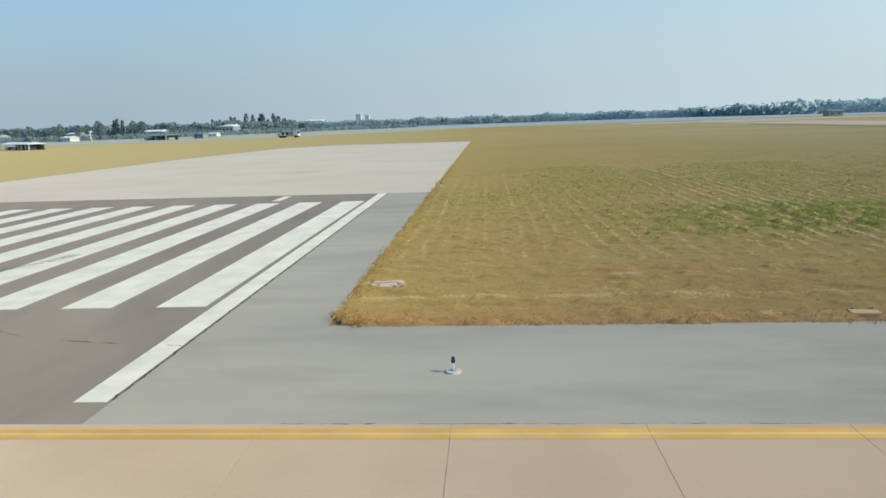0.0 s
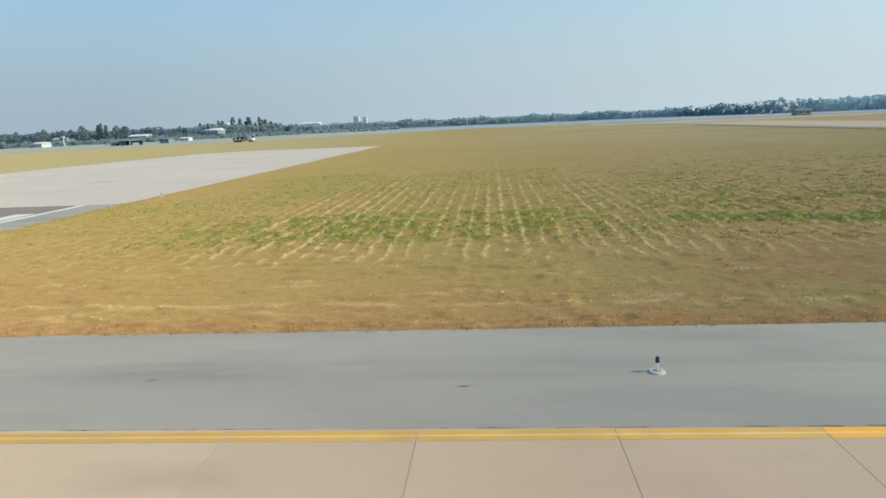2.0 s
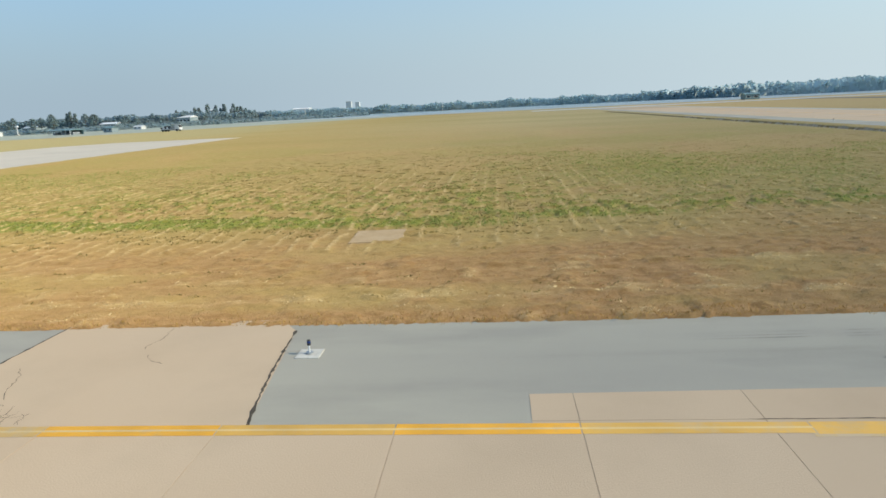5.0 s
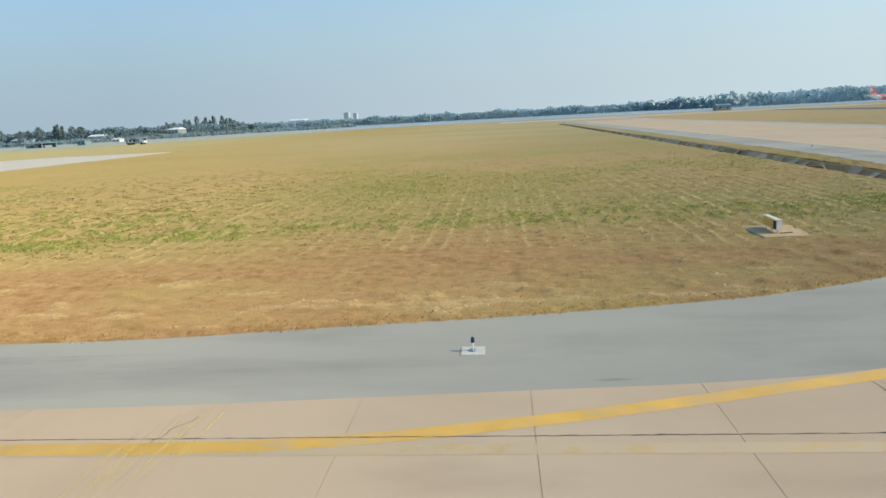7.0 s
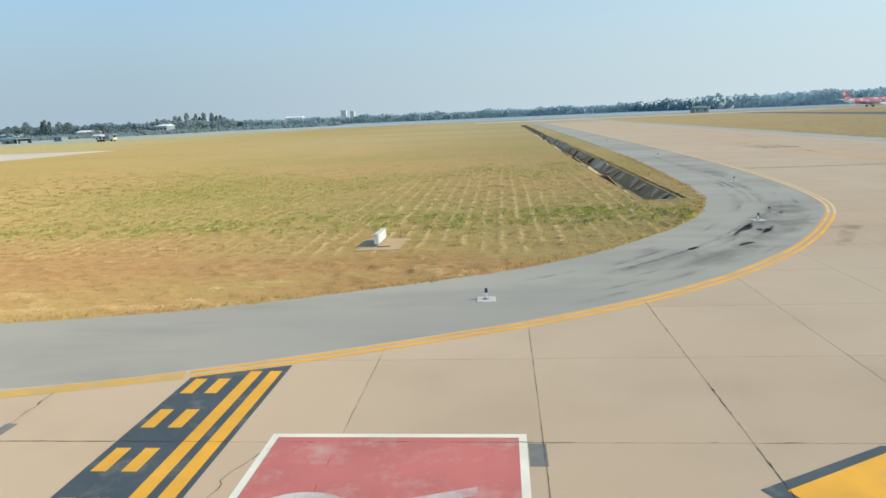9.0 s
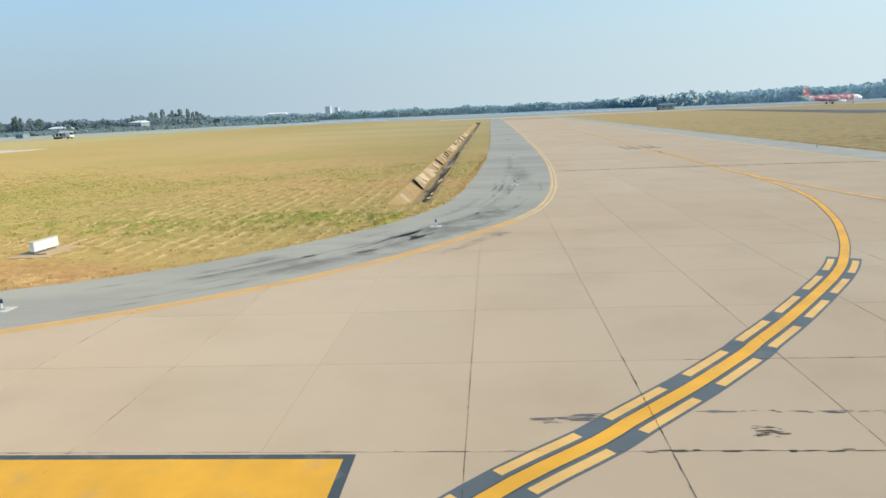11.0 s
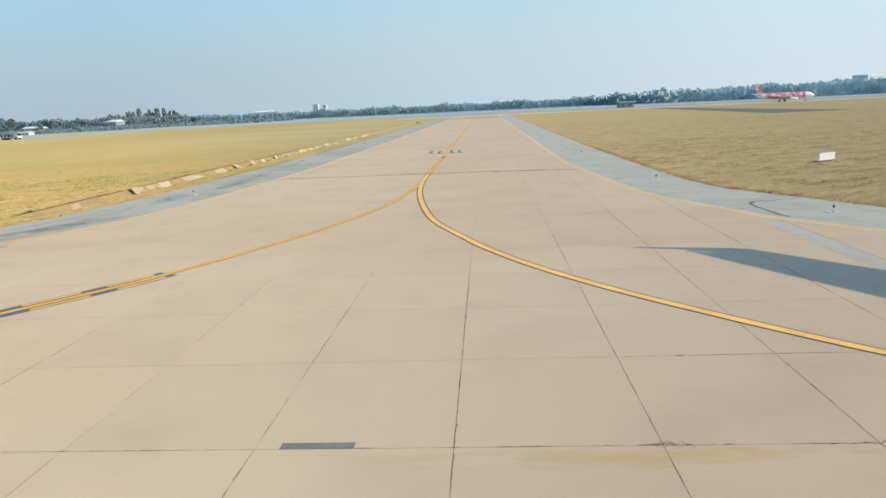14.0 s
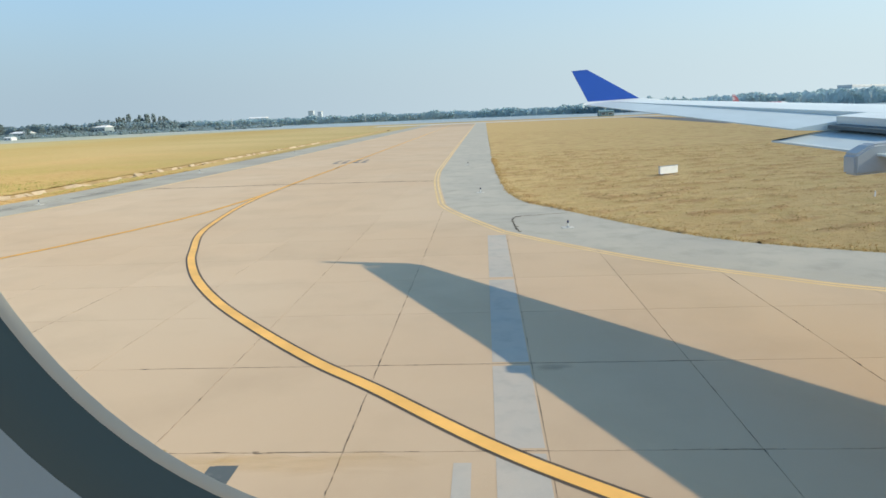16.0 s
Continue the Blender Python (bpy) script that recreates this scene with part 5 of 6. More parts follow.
def woods(name, line, depth, h_of, n, seed, mat, label):
    rng = np.random.default_rng(seed)
    p = smooth_path(line, 6)
    s = np.r_[0, np.cumsum(np.linalg.norm(np.diff(p, axis=0), axis=1))]
    u = rng.uniform(0, s[-1], n)
    c = np.stack([np.interp(u, s, p[:, 0]), np.interp(u, s, p[:, 1]) + rng.uniform(0, depth, n), np.zeros(n)], 1)
    hh = np.array([h_of(q) for q in u / s[-1]])
    crest = 0.82 + 0.18 * np.sin(u * 0.11 + seed) * np.sin(u * 0.047) + rng.normal(0, 0.07, n)
    c[:, 2] = hh * crest * rng.uniform(0.03, 1.0, n) ** 0.75
    v, f = clumps(c, rng.uniform(0.9, 2.3, n), rng)
    # stems
    k = n // 8
    sv, sf = [], []
    for i in range(k):
        x, y, z = c[i]
        b = len(sv)
        sv += [(x - 0.25, y, -0.1), (x + 0.25, y, -0.1), (x, y + 0.3, -0.1), (x, y + 0.1, max(2, z))]
        sf += [(b, b + 1, b + 3), (b + 1, b + 2, b + 3), (b + 2, b, b + 3)]
    # dense inner mass of the belt, uneven along its top and face
    q = np.arange(0, s[-1], 2.2)
    rows = 5
    qx, qy = np.interp(q, s, p[:, 0]), np.interp(q, s, p[:, 1])
    top = np.array([h_of(a / s[-1]) for a in q]) * (0.88 + 0.08 * np.sin(q * 0.11 + seed) * np.sin(q * 0.047) + rng.normal(0, 0.05, len(q)))
    iv = np.stack([np.stack([qx + rng.normal(0, 0.7, len(q)), qy + 0.5 + 0.9 * r + rng.normal(0, 0.6, len(q)), top * (r / (rows - 1)) * (1 + rng.normal(0, 0.02, len(q))) - 0.1], 1) for r in range(rows)], 0).reshape(-1, 3)
    m = len(q)
    fi = [(r * m + i, r * m + i + 1, (r + 1) * m + i + 1, (r + 1) * m + i) for r in range(rows - 1) for i in range(m - 1)]
    t = thing(name, label, "woods", "", "stuff")
    tagged(part("inner_foliage", data("inner_foliage", [tuple(k) for k in iv], fi, mat), None, t), "", "", "", "stuff")
    tagged(part("foliage", np_mesh("foliage", v, f, mat), None, t), "", "", "", "stuff")
    tagged(part("stems", data("stems", sv, sf, M["bark"]), None, t), "", "", "", "stuff")


woods("far_woods", [(-1100, 1250), (-600, 1150), (-240, 1060), (0, 1030), (200, 1000), (420, 960)], 40, lambda u: 12.5, 9000, 3, M["leaf_far"], "long far belt of blue-green haze-tinted trees")
woods("far_woods", [(-640, 930), (-420, 900), (-230, 930)], 30, lambda u: 12.5, 3000, 5, M["leaf_scrub"], "low far belt of blue-green haze-tinted trees behind hangars")
woods("far_woods", [(-950, 900), (-640, 840), (-420, 830), (-330, 850), (-240, 900)], 35, lambda u: 15.0, 6000, 9, M["leaf_scrub"], "hedge-like belt of blue-green haze-tinted trees behind the sheds")
woods("scrub", [(-800, 560), (-560, 500), (-420, 470), (-260, 520), (-150, 640), (-60, 760)], 70, lambda u: 3.6, 3500, 14, M["leaf_scrub"], "low haze-tinted scrub at the far side of the airfield")
woods("wooded_rise", [(330, 960), (380, 800), (460, 760), (620, 720), (800, 640), (1000, 520), (1150, 380)], 60, lambda u: 13.5 + 4.5 * min(1, u * 2.2), 9000, 7, M["leaf_far"], "rising belt of dense blue-green haze-tinted woods")


# ---- turf: mown rows, regrown clumps, cut straw and stubble ----
LAWN_POLY_L = [tuple(p) for p in LAWN_L] + [(21.4, 432)]
LAWN_POLY_R = [tuple(p) for p in LAWN_R] + [(420, 432)]
HOLES = ((131.65, 30.85, 1.06, 1.38), (90.7, 30.4, 1.18, 1.4), (22.55, 22.76, 0.55, 0.4), (209.05, 59.75, 0.9, 0.7), (37.45, 18.5, 0.38, 0.24))


def lattice(ix, iy, seed):
    h = (ix.astype(np.int64) * 374761393 + iy.astype(np.int64) * 668265263 + seed * 1442695041) & 0xFFFFFFFF
    h = ((h ^ (h >> 13)) * 1274126177) & 0xFFFFFFFF
    return ((h ^ (h >> 16)) & 0xFFFF) / 65535.0


def field_noise(x, y, seed):
    """Smooth noise from 0 to 1 over a lattice of one metre."""
    ix, iy = np.floor(x), np.floor(y)
    u, v = x - ix, y - iy
    u, v = u * u * (3 - 2 * u), v * v * (3 - 2 * v)
    a, b = lattice(ix, iy, seed), lattice(ix + 1, iy, seed)
    c, d = lattice(ix, iy + 1, seed), lattice(ix + 1, iy + 1, seed)
    return (a + (b - a) * u) * (1 - v) + (c + (d - c) * u) * v


def rough_noise(x, y, seed, octaves=3):
    out, amp, total = 0.0, 1.0, 0.0
    for k in range(octaves):
        out = out + amp * field_noise(x * 2.03**k + 17.3 * k, y * 2.03**k - 9.1 * k, seed + 7 * k)
        total, amp = total + amp, amp * 0.55
    return out / total


def between(v, lo, hi):
    t = np.clip((v - lo) / (hi - lo), 0, 1)
    return t * t * (3 - 2 * t)


def blob(x, y, cx, cy, rx, ry):
    return np.clip(1.25 - np.hypot((x - cx) / rx, (y - cy) / ry), 0, 1)


def turf(x, y):
    """Height over the soil, and the cover of cut straw, green regrowth and bare brown soil, each 0 to 1, on the first lawn."""
    broad = rough_noise(x * 0.09, y * 0.06, 3, 3)
    clump = rough_noise(x * 1.5, y * 1.25, 11, 3)
    fine = rough_noise(x * 4.2, y * 3.4, 23, 2)
    # rows left by the mower, running away from the taxiway and curling at their near end
    curl = 0.16 * np.sin(y * 1.15 + x * 0.7) * between(y, 34, 27) + 0.22 * (rough_noise(x * 0.1, y * 0.22, 31, 2) - 0.5)
    q = (x + curl - 38.0) / 0.95
    row = np.floor(q)
    ridge = np.exp(-(((q - row - 0.5) / 0.1) ** 2))
    each = 0.45 + 0.75 * lattice(row, row * 0 + 5, 41)
    near = np.interp(x, [22, 36, 42, 62, 70, 96, 106, 126, 134, 146], [0.3, 0.45, 1.1, 1.1, 0.75, 0.6, 0.36, 0.45, 0.8, 0.6])
    begin = 26.0 + 3.0 * (rough_noise(row * 0.31, row * 0 + 0.5, 47, 2) - 0.3) + np.where(x > 98, 1.5, 0.0)
    rows = near * each * between(y, begin, begin + 1.2) * (0.2 + 0.8 * between(y, 84, 44)) * between(y, 135, 95)
    broken = between(rough_noise(x * 1.3, y * 1.1, 53, 3), 0.36, 0.52)
    straw = np.clip(1.05 * ridge * rows * (0.1 + 0.95 * broken), 0, 1)
    # loose straw lying along the verge
    drift = between(rough_noise(x * 0.3, y * 1.3, 61, 3), 0.56, 0.74) * between(y, 29, 24) * between(clump, 0.46, 0.62) * 0.35
    line = np.exp(-(((y - 20.3 - 0.5 * np.sin(x * 0.06)) / 0.3) ** 2)) * between(rough_noise(x * 0.8, y * 2, 67, 3), 0.38, 0.58)
    straw = np.maximum(straw, np.maximum(drift, 0.4 * line))
    # green regrowth: a broad belt of tufts between the rows, a narrow strip, then scattered patches
    mid = np.interp(x, [30, 62, 67, 72, 77, 87, 95, 101], [37.0, 37.8, 36.9, 36.0, 36.2, 34.4, 33.6, 33.6]) + 1.0 * (broad - 0.5)
    off = y - mid
    wide = np.interp(x, [31, 37, 44, 58, 66], [0.0, 0.55, 1.0, 0.9, 0.0]) * between(np.abs(off), 7.5, 3.5)
    strip = np.interp(x, [60, 66, 92, 99], [0.0, 1.0, 1.0, 0.0]) * between(np.abs(off), 2.1, 0.9)
    above = np.interp(x, [56, 68, 94, 106], [0.2, 0.8, 0.8, 0.2]) * between(off, -0.5, 1.0) * between(off, 26, 6)
    loose = np.interp(x, [90, 100, 148, 152], [0.0, 0.8, 0.8, 0.0]) * between(np.abs(y - 37.4 - 1.5 * (broad - 0.5)), 4.0, 1.4)
    tuft = between(clump, 0.44, 0.6)
    green = np.maximum(wide * tuft, np.maximum(strip * (0.35 + 0.65 * between(clump, 0.3, 0.5)), np.maximum(above, loose) * between(clump, 0.52, 0.66) * 0.9))
    for cx, cy, rx, ry in ((121.5, 38.0, 2.6, 1.2), (142.0, 39.6, 4.5, 2.2), (101.5, 35.2, 6.0, 1.6), (133.0, 39.0, 5.0, 1.0)):
        green = np.maximum(green, blob(x, y, cx, cy, rx, ry) * (0.3 + 0.7 * between(clump, 0.36, 0.52)))
    haze = np.maximum(0.5 * blob(x, y, 110, 60, 9, 16), 0.28 * between(broad, 0.46, 0.66) * between(y, 38, 50) * between(y, 150, 90))
    green = np.clip(np.maximum(green * (1 - 0.75 * straw), haze * (0.5 + 0.5 * tuft)), 0, 1)
    # bare brown soil
    bare = between(y, 34, 25) * between(rough_noise(x * 0.12, y * 0.3, 71, 4), 0.36, 0.62) * np.interp(x, [22, 55, 75, 100], [0.4, 0.42, 0.62, 0.9])
    bare = np.maximum(bare, 0.9 * between(y, 19.6, 18.2))
    bare = np.clip(np.maximum(bare, 0.8 * blob(x, y, 116, 27, 13, 7)) * (1 - green) * (1 - 0.6 * straw), 0, 1)
    h = 0.022 + 0.07 * straw + 0.13 * green * between(clump, 0.36, 0.7) + 0.1 * (clump - 0.42) * (0.6 + 0.6 * bare) + 0.05 * (fine - 0.5)
    h = h + 0.08 * between(rough_noise(x * 0.8, y * 1.5, 83, 3), 0.58, 0.7) * between(y, 90, 40)
    return np.maximum(h, 0.0), straw, green, bare


def turf_far(x, y):
    """The same for the drier lawn beyond the crossing."""
    clump = rough_noise(x * 1.1, y * 1.1, 13, 3)
    fine = rough_noise(x * 3.2, y * 3.0, 29, 2)
    turned = 0.93 * y - 0.36 * x
    streak = between(rough_noise((0.93 * x + 0.36 * y) * 0.4, turned * 1.1, 59, 3), 0.5, 0.66)
    dark = between(rough_noise((0.93 * x + 0.36 * y) * 0.55, turned * 1.4, 97, 3), 0.58, 0.68)
    h = 0.022 + 0.06 * (clump - 0.42) + 0.05 * (fine - 0.5) + 0.03 * streak + 0.07 * dark
    return np.maximum(h, 0.0), 0.3 * streak, 0.14 * between(clump, 0.46, 0.7), 0.7 * dark


def lawn_z(x, y):
    return -0.012 + np.where(x < 172, turf(x, y)[0], turf_far(x, y)[0])


def in_hole(x, y):
    k = (x > DITCH[0] - 0.25) & (x < DITCH[1] + 0.25) & (y > DITCH[2] - 0.25)
    for hx, hy, hw, hd in HOLES:
        k |= (np.abs(x - hx) < hw) & (np.abs(y - hy) < hd)
    return k


def turf_sheet(x0, x1, dx, ys, poly, fields, label):
    """A sheet of turf with its own relief, cut to the lawn's outline."""
    gx, gy = np.meshgrid(np.arange(x0, x1, dx), np.asarray(ys))
    nx, ny = gx.shape[1], gx.shape[0]
    rng = np.random.default_rng(int(x0 * 7 + len(ys)))
    x, y = gx.ravel() + rng.uniform(-0.3, 0.3, gx.size) * dx, gy.ravel() + rng.uniform(-0.25, 0.25, gx.size) * dx
    h, straw, green, bare = fields(x, y)
    i = (np.arange(ny - 1)[:, None] * nx + np.arange(nx - 1)[None]).ravel()
    f = np.stack([i, i + 1, i + nx + 1, i + nx], 1)
    cx, cy = x[f].mean(1), y[f].mean(1)
    near = inside(cx, cy, poly)
    for ox, oy in ((0.11, 0), (-0.11, 0), (0, 0.11), (0, -0.11)):      # it hangs a little over the pavement
        near |= inside(cx + ox, cy + oy, poly)
    f = f[near & ~in_hole(cx, cy)]
    used, back = np.unique(f, return_inverse=True)
    f = back.reshape(-1, 4)
    rim = inside(x, y, poly)                                           # and slopes down to it
    me = np_mesh("turf", np.stack([x, y, np.where(rim, -0.012 + h, -0.03)], 1)[used], f, M["grass"])
    me.polygons.foreach_set("use_smooth", np.ones(len(f), bool))
    for key, value in (("straw", straw), ("green", green), ("bare", bare)):
        me.attributes.new(key, "FLOAT", "POINT").data.foreach_set("value", value[used].astype(np.float32))
    return tagged(new("turf", me), label, "grass", "", "stuff")


def tufts(name, x, y, size, rng, mat, label, blades_each=4, lean=0.7, flatness=1.0, wide=1.0, level=True):
    n = len(x)
    m = n * blades_each
    bx, by = np.repeat(x, blades_each) + rng.normal(0, 0.04, m), np.repeat(y, blades_each) + rng.normal(0, 0.04, m)
    bz = lawn_z(bx, by) if level else np.full(m, -0.05)
    hgt = np.repeat(size, blades_each) * rng.uniform(0.5, 1.1, m)
    a = rng.uniform(0, 2 * np.pi, m)
    w = hgt * rng.uniform(0.10, 0.22, m) * wide
    dx, dy = np.cos(a), np.sin(a)
    la, lm = rng.uniform(0, 2 * np.pi, m), hgt * rng.uniform(0.1, lean, m)
    v = np.zeros((m, 3, 3))
    v[:, 0] = np.stack([bx - dx * w, by - dy * w, bz - 0.006], 1)
    v[:, 1] = np.stack([bx + dx * w, by + dy * w, bz - 0.006], 1)
    v[:, 2] = np.stack([bx + np.cos(la) * lm, by + np.sin(la) * lm, bz + hgt * flatness], 1)
    f = np.arange(m * 3).reshape(-1, 3)
    ob = new(name, np_mesh(name, v.reshape(-1, 3), f, mat))
    return tagged(ob, label, "grass", "", "stuff")


def field(x, y, poly):
    k = inside(x, y, poly) & ~in_hole(x, y)
    return x[k], y[k]


def grow():
    rng = np.random.default_rng(21)
    ys = np.cumsum(np.r_[17.0, np.interp(np.arange(420), [0, 190, 330, 420], [0.12, 0.14, 0.24, 0.4])])
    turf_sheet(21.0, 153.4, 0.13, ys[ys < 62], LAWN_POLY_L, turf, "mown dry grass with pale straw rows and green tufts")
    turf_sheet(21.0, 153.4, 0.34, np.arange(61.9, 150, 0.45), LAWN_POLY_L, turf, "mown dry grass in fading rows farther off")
    turf_sheet(193.5, 268.0, 0.2, np.cumsum(np.r_[18.0, np.interp(np.arange(280), [0, 120, 280], [0.16, 0.26, 0.5])]), LAWN_POLY_R, turf_far, "dry straw-coloured rough grass")

    turf_sheet(193.5, 300.0, 0.55, np.arange(90, 210, 0.75), LAWN_POLY_R, lambda x, y: [f * (1 if k else 0.4) for k, f in enumerate(turf_far(x, y))], "dry straw-coloured grass farther off")
    turf_sheet(267.0, 330.0, 0.45, np.arange(18, 91, 0.5), LAWN_POLY_R, turf_far, "dry straw-coloured rough grass")

    def chosen(n, y0, y1, power, which, level):
        x, y = field(rng.uniform(21.5, 152.5, n), y0 + (y1 - y0) * rng.uniform(0, 1, n) ** power, LAWN_POLY_L)
        k = turf(x, y)[which] * level > rng.uniform(0, 1, len(x))
        return x[k], y[k]

    # straw on the rows, green leaves on the tufts, stubble over the rest
    x, y = chosen(420000, 18, 80, 1.5, 1, 0.9)
    tufts("cut_straw", x, y, rng.uniform(0.05, 0.11, len(x)), rng, M["straw"], "pale broken rows of cut straw", 2, 2.0, 0.45, 1.8)
    x, y = chosen(420000, 24, 80, 1.4, 2, 1.0)
    tufts("weeds", x, y, rng.uniform(0.05, 0.12, len(x)), rng, M["weeds"], "green regrown weeds in the mown grass", 3, 1.0, 0.9, 1.6)
    x, y = field(rng.uniform(21, 153, 80000), 17 + 50 * rng.uniform(0, 1, 80000) ** 1.7, LAWN_POLY_L)
    tufts("stubble", x, y, rng.uniform(0.03, 0.08, len(x)), rng, M["stubble"], "short dry brown grass stubble", 2)
    # dark dry clumps
    cx = 24 + 126 * rng.uniform(0, 1, 5200) ** 0.75
    cy = 30 + 70 * rng.uniform(0, 1, 5200) ** 1.3 - 11 * (rng.uniform(0, 1, 5200) < 0.12)
    k = np.repeat(np.arange(5200), 9)
    x, y = field(cx[k] + rng.normal(0, 0.26, len(k)), cy[k] + rng.normal(0, 0.08, len(k)), LAWN_POLY_L)
    tufts("dry_clumps", x, y, np.interp(y, [20, 35, 60, 100], [0.05, 0.075, 0.08, 0.03]) * np.interp(x, [60, 72, 96, 106], [1.0, 1.6, 1.6, 1.0]) * rng.uniform(0.7, 1.2, len(x)), rng, M["weeds_dry"], "small dark dry grass clumps", 3, 1.2, 0.8, 1.8)
    # the lawn beyond the crossing
    x, y = field(rng.uniform(194, 266, 70000), 20 + 80 * rng.uniform(0, 1, 70000) ** 1.4, LAWN_POLY_R)
    tufts("stubble", x, y, rng.uniform(0.03, 0.09, len(x)), rng, M["stubble"], "short dry straw-coloured grass stubble", 2)
    for which, mat, label, size in ((3, "weeds_dry", "darker streaks of dry grass", 0.12), (1, "straw", "pale straw streaks on the dry lawn", 0.08)):
        x, y = field(rng.uniform(194, 266, 120000), 20 + 80 * rng.uniform(0, 1, 120000) ** 1.4, LAWN_POLY_R)
        k = turf_far(x, y)[which] * 0.8 > rng.uniform(0, 1, len(x))
        x, y = x[k], y[k]
        tufts("dark_stubble" if which == 3 else "cut_straw", x, y, size * rng.uniform(0.5, 1.0, len(x)), rng, M[mat], label, 2, 1.2, 0.7, 1.6)
    # ragged fringe over the pavement edge
    fine = [np.stack([np.interp(np.arange(0, len(q) - 1, 0.1), np.arange(len(q)), q[:, k]) for k in (0, 1)], 1) for q in (LAWN_L, LAWN_R)]
    fl, fq = fine
    fr = np.concatenate([fl[fl[:, 1] < 90], fq[(fq[:, 1] < 90) & (fq[:, 0] < 260)]])
    n = 26000
    k = rng.integers(0, len(fr), n)
    x, y = fr[k, 0] + rng.normal(0, 0.4, n), fr[k, 1] + rng.normal(0, 0.4, n)
    d = np.array([np.min((fr[:, 0] - a) ** 2 + (fr[:, 1] - b) ** 2) for a, b in zip(x, y)])
    wav = rough_noise(x * 0.4, y * 0.4, 91, 2) - 0.5
    ok = inside(x, y, LAWN_POLY_L) | inside(x, y, LAWN_POLY_R) | ((d < 0.015 + 0.2 * np.maximum(wav, 0)) & (wav > -0.05))
    tufts("verge_grass", x[ok], y[ok], rng.uniform(0.03, 0.1, ok.sum()), rng, M["verge"], "ragged brown grass fringe along the pavement", 3)


def joint_weeds():
    rng = np.random.default_rng(8)
    spots = ((182.85, 11.52, 0.14), (186.6, 11.5, 0.05))
    x = np.concatenate([a + rng.normal(0, s, 60) for a, b, s in spots])
    y = np.concatenate([b + rng.normal(0, 0.04, 60) for a, b, s in spots])
    ob = tufts("joint_weeds", x, y, rng.uniform(0.02, 0.05, len(x)), rng, M["weeds_dry"], "small weeds growing in slab joints", 3, level=False)
    ob.location.z = 0.05


M["verge"] = blades("brown_verge_grass", (0.48, 0.28, 0.08), (0.55, 0.35, 0.1), (0.34, 0.19, 0.05))
M["weeds_dry"] = blades("dark_dry_grass", (0.25, 0.185, 0.055), (0.32, 0.24, 0.07), (0.4, 0.29, 0.09))
grow()
joint_weeds()


# ---- the wing outside the window, as it stands at the end of the way ----
def lead(y):
    return 200.05 + (24.85 - y) * 0.672


def trail(y):
    return 197.03 + (25.6 - y) * 0.395


def level(y):
    return 6.2 - (26 - y) * 0.075


def wing_panel(y0, y1, f0, f1, n=8, drop=0.0, thin=1.0):
    """A slice of the wing between two spans and two chord fractions (0: leading edge)."""
    bm = bmesh.new()
    rings = []
    for y in np.linspace(y0, y1, n):
        xl, xt, z = lead(y), trail(y), level(y)
        c = xl - xt
        low = drop(y) if callable(drop) else drop
        fr = np.linspace(f0, f1, 9)
        th = 0.055 * c * thin * (1.9 * np.sqrt(np.clip(fr, 0, 1)) * (1 - fr) + 0.06)
        top = [(xl - q * c, y, z + a * 1.1 - low * q) for q, a in zip(fr, th)]
        bot = [(xl - q * c, y, z - a * 0.8 - low * q) for q, a in zip(fr[::-1], th[::-1])]
        rings.append([bm.verts.new(p) for p in top + bot])
    for a, b in zip(rings, rings[1:]):
        for k in range(len(a)):
            bm.faces.new((a[k], a[(k + 1) % len(a)], b[(k + 1) % len(a)], b[k]))
    bm.faces.new(rings[0])
    bm.faces.new(rings[-1][::-1])
    bmesh.ops.recalc_face_normals(bm, faces=bm.faces)
    return bm


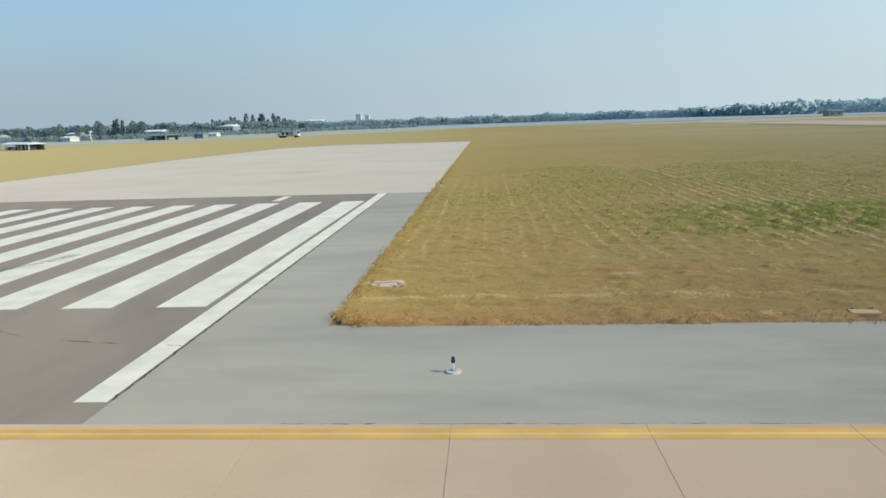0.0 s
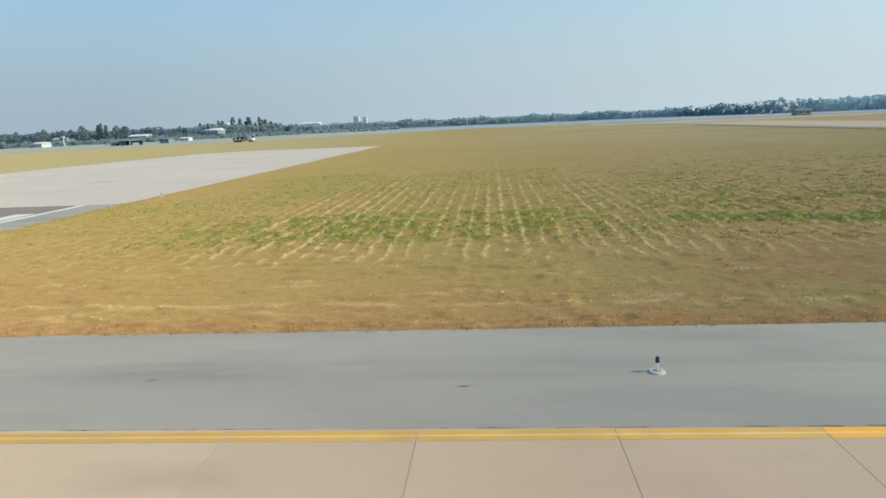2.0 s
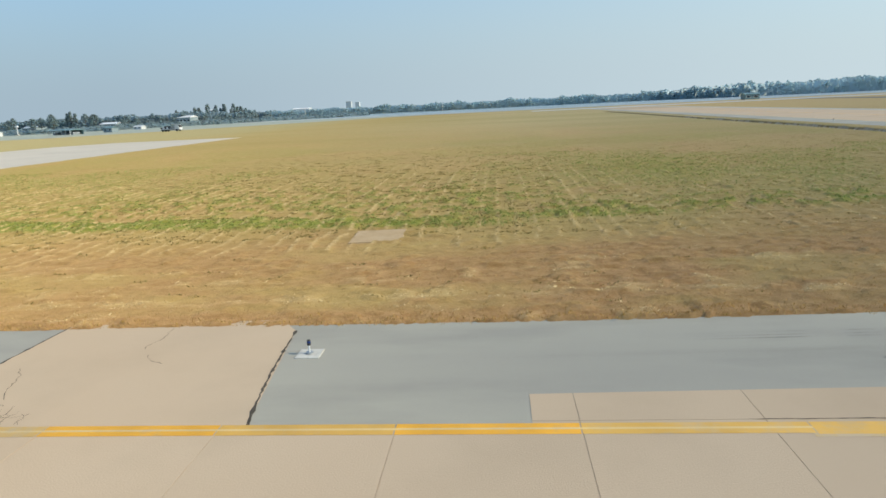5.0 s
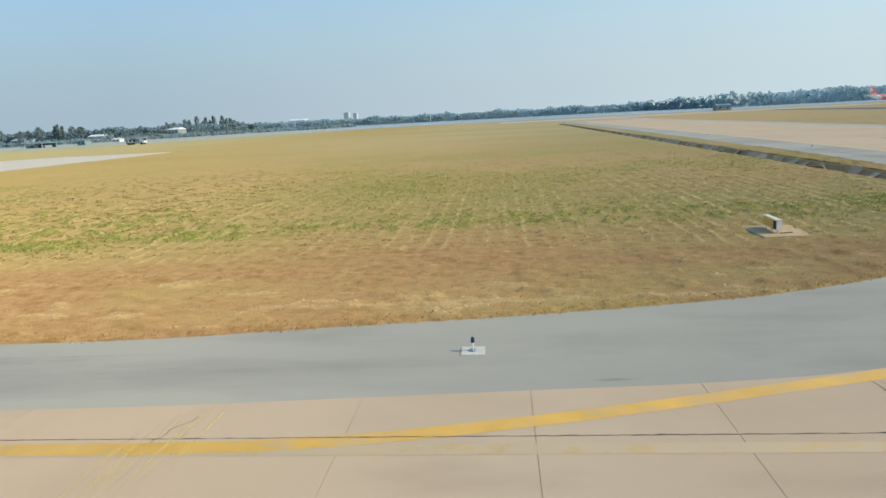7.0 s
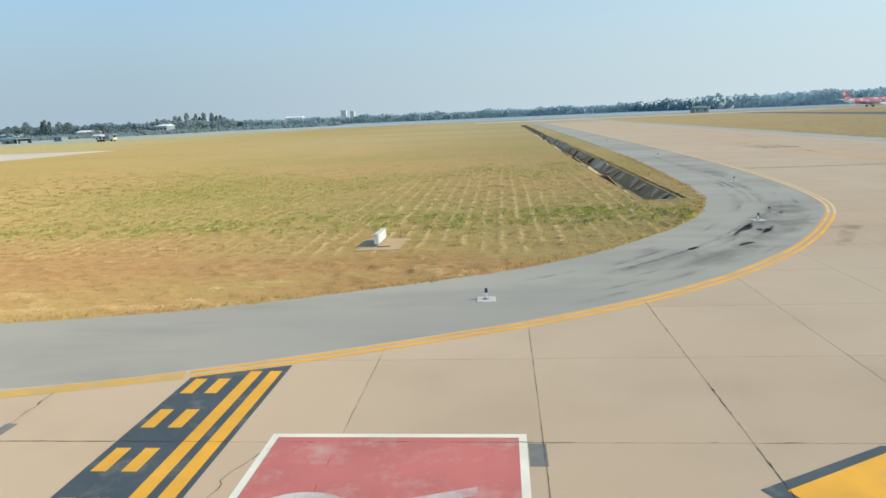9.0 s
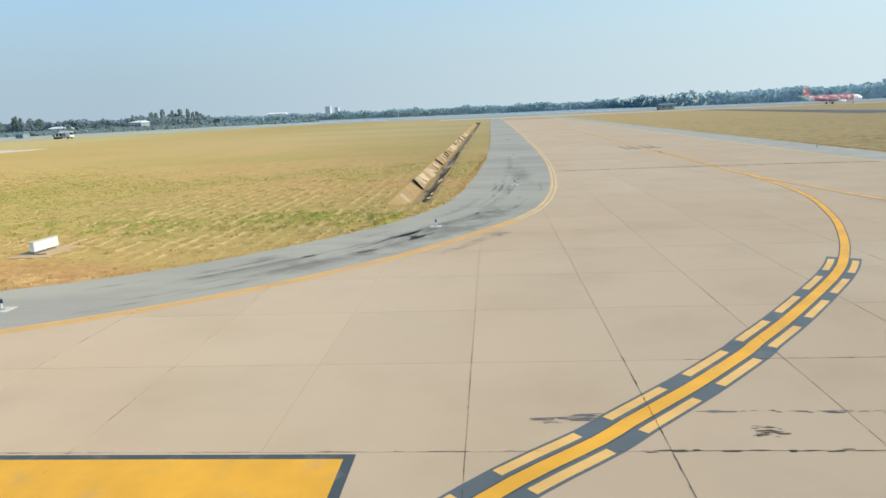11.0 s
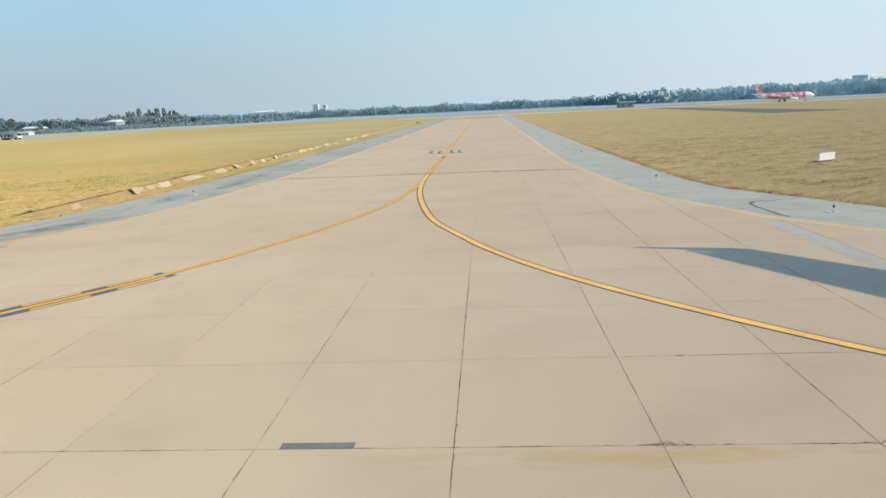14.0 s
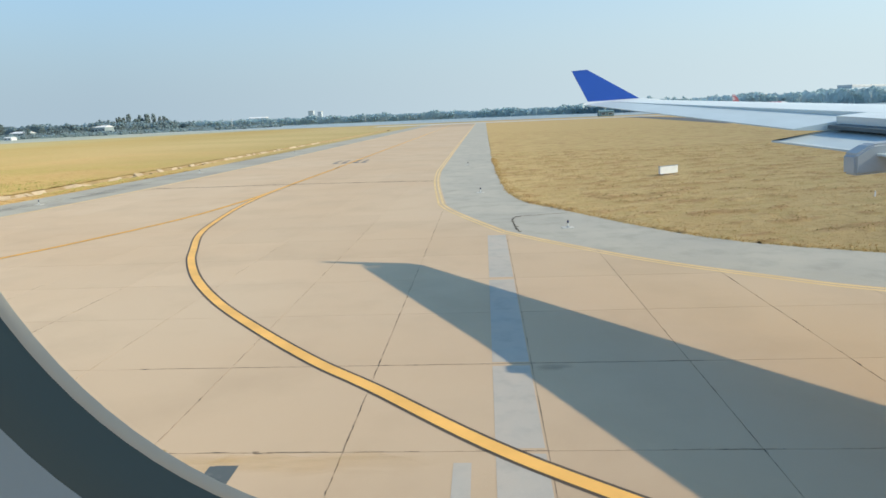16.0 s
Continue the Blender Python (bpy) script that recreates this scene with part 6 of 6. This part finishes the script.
def aircraft_wing():
    t = thing("aircraft_wing", "white airliner wing with upturned blue winglet and lowered flap", "wing")
    t.location = (-0.41, 0.02, -0.01)
    part("main_panel", wing_panel(0.3, 25.6, 0.0, 0.66, 14), M["wing_white"], t)
    part("aileron", wing_panel(16.7, 25.5, 0.663, 1.0, 8, lambda y: 0.16 * (25.6 - y) / 8.9), M["wing_grey"], t, "pale blue-grey aileron panel")
    part("spoiler", wing_panel(0.3, 16.72, 0.663, 0.8, 8), M["wing_white"], t)
    # dark panel standing in for the shadow between spoiler and flap
    part("flap_cove_shade", wing_panel(4.0, 16.6, 0.76, 0.86, 8, 0.14, 0.5), M["cove_shade"], t, "dark gap ahead of the flap, shade put into its colour")
    bm = wing_panel(4.0, 16.85, 0.76, 1.07, 8, 0.4)
    part("flap", bm, M["wing_grey"], t, "pale blue-grey lowered flap")
    # winglet
    bm = bmesh.new()
    root = [bm.verts.new(p) for p in ((197.0, 25.62, 6.15), (199.75, 25.55, 6.2), (199.75, 25.62, 6.27), (197.0, 25.72, 6.22))]
    tip = [bm.verts.new(p) for p in ((197.22, 26.0, 6.27), (199.1, 25.96, 6.33), (199.1, 26.02, 6.35), (197.22, 26.08, 6.3))]
    for k in range(4):
        bm.faces.new((root[k], root[(k + 1) % 4], tip[(k + 1) % 4], tip[k]))
    bm.faces.new(root[::-1])
    bm.faces.new(tip)
    bmesh.ops.recalc_face_normals(bm, faces=bm.faces)
    part("winglet_root", bm, M["wing_white"], t)
    bm = slab_solid([(197.22, 26.0, 6.28), (199.1, 25.97, 6.34), (197.25, 26.5, 7.48), (196.68, 26.5, 7.45)], (0.0, 0.06, 0.0))
    part("winglet", bm, M["winglet"], t, "deep blue painted winglet")
    # flap track fairing under the flap
    bm = slab_solid([(-2.5, -0.24, -0.3), (-2.5, -0.24, 0.12), (-2.15, -0.24, 0.3), (3.0, -0.24, 0.36), (3.0, -0.24, -0.3)], (0, 0.48, 0))
    bmesh.ops.bevel(bm, geom=list(bm.edges), offset=0.05, segments=3, affect="EDGES")
    f = part("flap_track_fairing", bm, M["fairing"], t, "grey flap track fairing")
    f.location = (203.2, 14.5, 4.95)
    f.rotation_euler = (0, radians(-4), 0)
    # cabin wall that carries the wing, and the main landing gear under it
    ring, bm = [], bmesh.new()
    for r in (2.82, 2.77):
        for x in (193.75, 201.0, 208.5, 216.0):
            ring.append([bm.verts.new((x, -2.12 + r * math.cos(radians(a)), 5.6 + r * math.sin(radians(a)))) for a in range(-64, 66, 8)])
    n = len(ring[0])
    for j in range(3):
        for k in range(n - 1):
            bm.faces.new((ring[j][k], ring[j][k + 1], ring[j + 1][k + 1], ring[j + 1][k]))
            bm.faces.new((ring[4 + j][k], ring[5 + j][k], ring[5 + j][k + 1], ring[4 + j][k + 1]))
        for k in (0, n - 1):
            bm.faces.new((ring[j][k], ring[j + 1][k], ring[5 + j][k], ring[4 + j][k]))
    for j in (0, 3):
        for k in range(n - 1):
            bm.faces.new((ring[j][k], ring[j][k + 1], ring[4 + j][k + 1], ring[4 + j][k]))
    bmesh.ops.recalc_face_normals(bm, faces=bm.faces)
    part("fuselage_panel", bm, M["wing_white"], t)
    gear = part("main_gear", cyl(bmesh.new(), pose(209.0, 3.3, 2.65), 0.2, 0.22, 3.9, 16), M["grey_metal"], t, "grey steel landing gear leg")
    part("bogie_beam", box(bmesh.new(), 208.0, 210.0, 3.15, 3.45, 0.6, 0.82, 0.05), M["grey_metal"], gear)
    for x in (208.15, 209.85):
        for y in (2.75, 3.85):
            part("wheel", cyl(bmesh.new(), pose(x, y, 0.69, 90), 0.68, 0.68, 0.45, 24), M["dark"], gear)
    return t


M["wing_white"] = plain("white_wing_paint", (0.77, 0.79, 0.74), 0.35, 0.0, 0.06)
M["wing_grey"] = plain("blue_grey_wing_paint", (0.58, 0.64, 0.63), 0.4, 0.0, 0.08)
M["winglet"] = plain("blue_winglet_paint", (0.03, 0.1, 0.43), 0.35, 0.0, 0.06)
M["cove_shade"] = plain("dark_cove_shade", (0.1, 0.13, 0.14), 0.6)
M["fairing"] = plain("grey_fairing_paint", (0.42, 0.45, 0.46), 0.5, 0.0, 0.08)
aircraft_wing()


# ---- the rim of the cabin window ----
def window_rim():
    cx, cy, cz = 192.872 + 0.020, 0.563 + 0.117, 6.009 + 0.060
    hw0, hh0 = 0.130, 0.145
    t = thing("cabin_window", "dark rounded rim of an aircraft cabin window", "window")
    n = 144

    def loop(hw, hh, y):
        out = []
        for k in range(n):
            a = 2 * math.pi * k / n
            c, s = math.cos(a), math.sin(a)
            r = (abs(c / hw) ** 2.6 + abs(s / hh) ** 2.6) ** (-1 / 2.6)
            out.append((cx + r * c, y, cz + r * s))
        return out

    def ring(name, loops, mat, label=""):
        verts = [p for l in loops for p in l]
        faces = []
        for j in range(len(loops) - 1):
            faces += [(j * n + k, j * n + (k + 1) % n, (j + 1) * n + (k + 1) % n, (j + 1) * n + k) for k in range(n)]
        me = data(name, verts, faces, mat)
        me.polygons.foreach_set("use_smooth", [True] * len(me.polygons))
        part(name, me, None, t, label)

    def at(out, near):
        return loop(hw0 + out, hh0 + out, cy - near)

    ring("seal", [at(0.0, 0), at(0.0015, 0.0005), at(0.003, 0)], M["seal"], "pale grey seal")
    ring("reveal", [at(0.003, 0), at(0.008, 0.001), at(0.013, 0.0015), at(0.0175, 0.001)], M["rim"], "dark blue-grey reveal")
    ring("lining", [at(0.0175, 0.001), at(0.028, 0.003), at(0.055, 0.005)], M["lining"], "grey cabin lining")


M["rim"] = plain("dark_window_rim", (0.04, 0.075, 0.082), 0.6)
M["seal"] = plain("grey_window_seal", (0.5, 0.47, 0.4), 0.7)
M["lining"] = plain("cabin_lining", (0.3, 0.33, 0.33), 0.7)
window_rim()
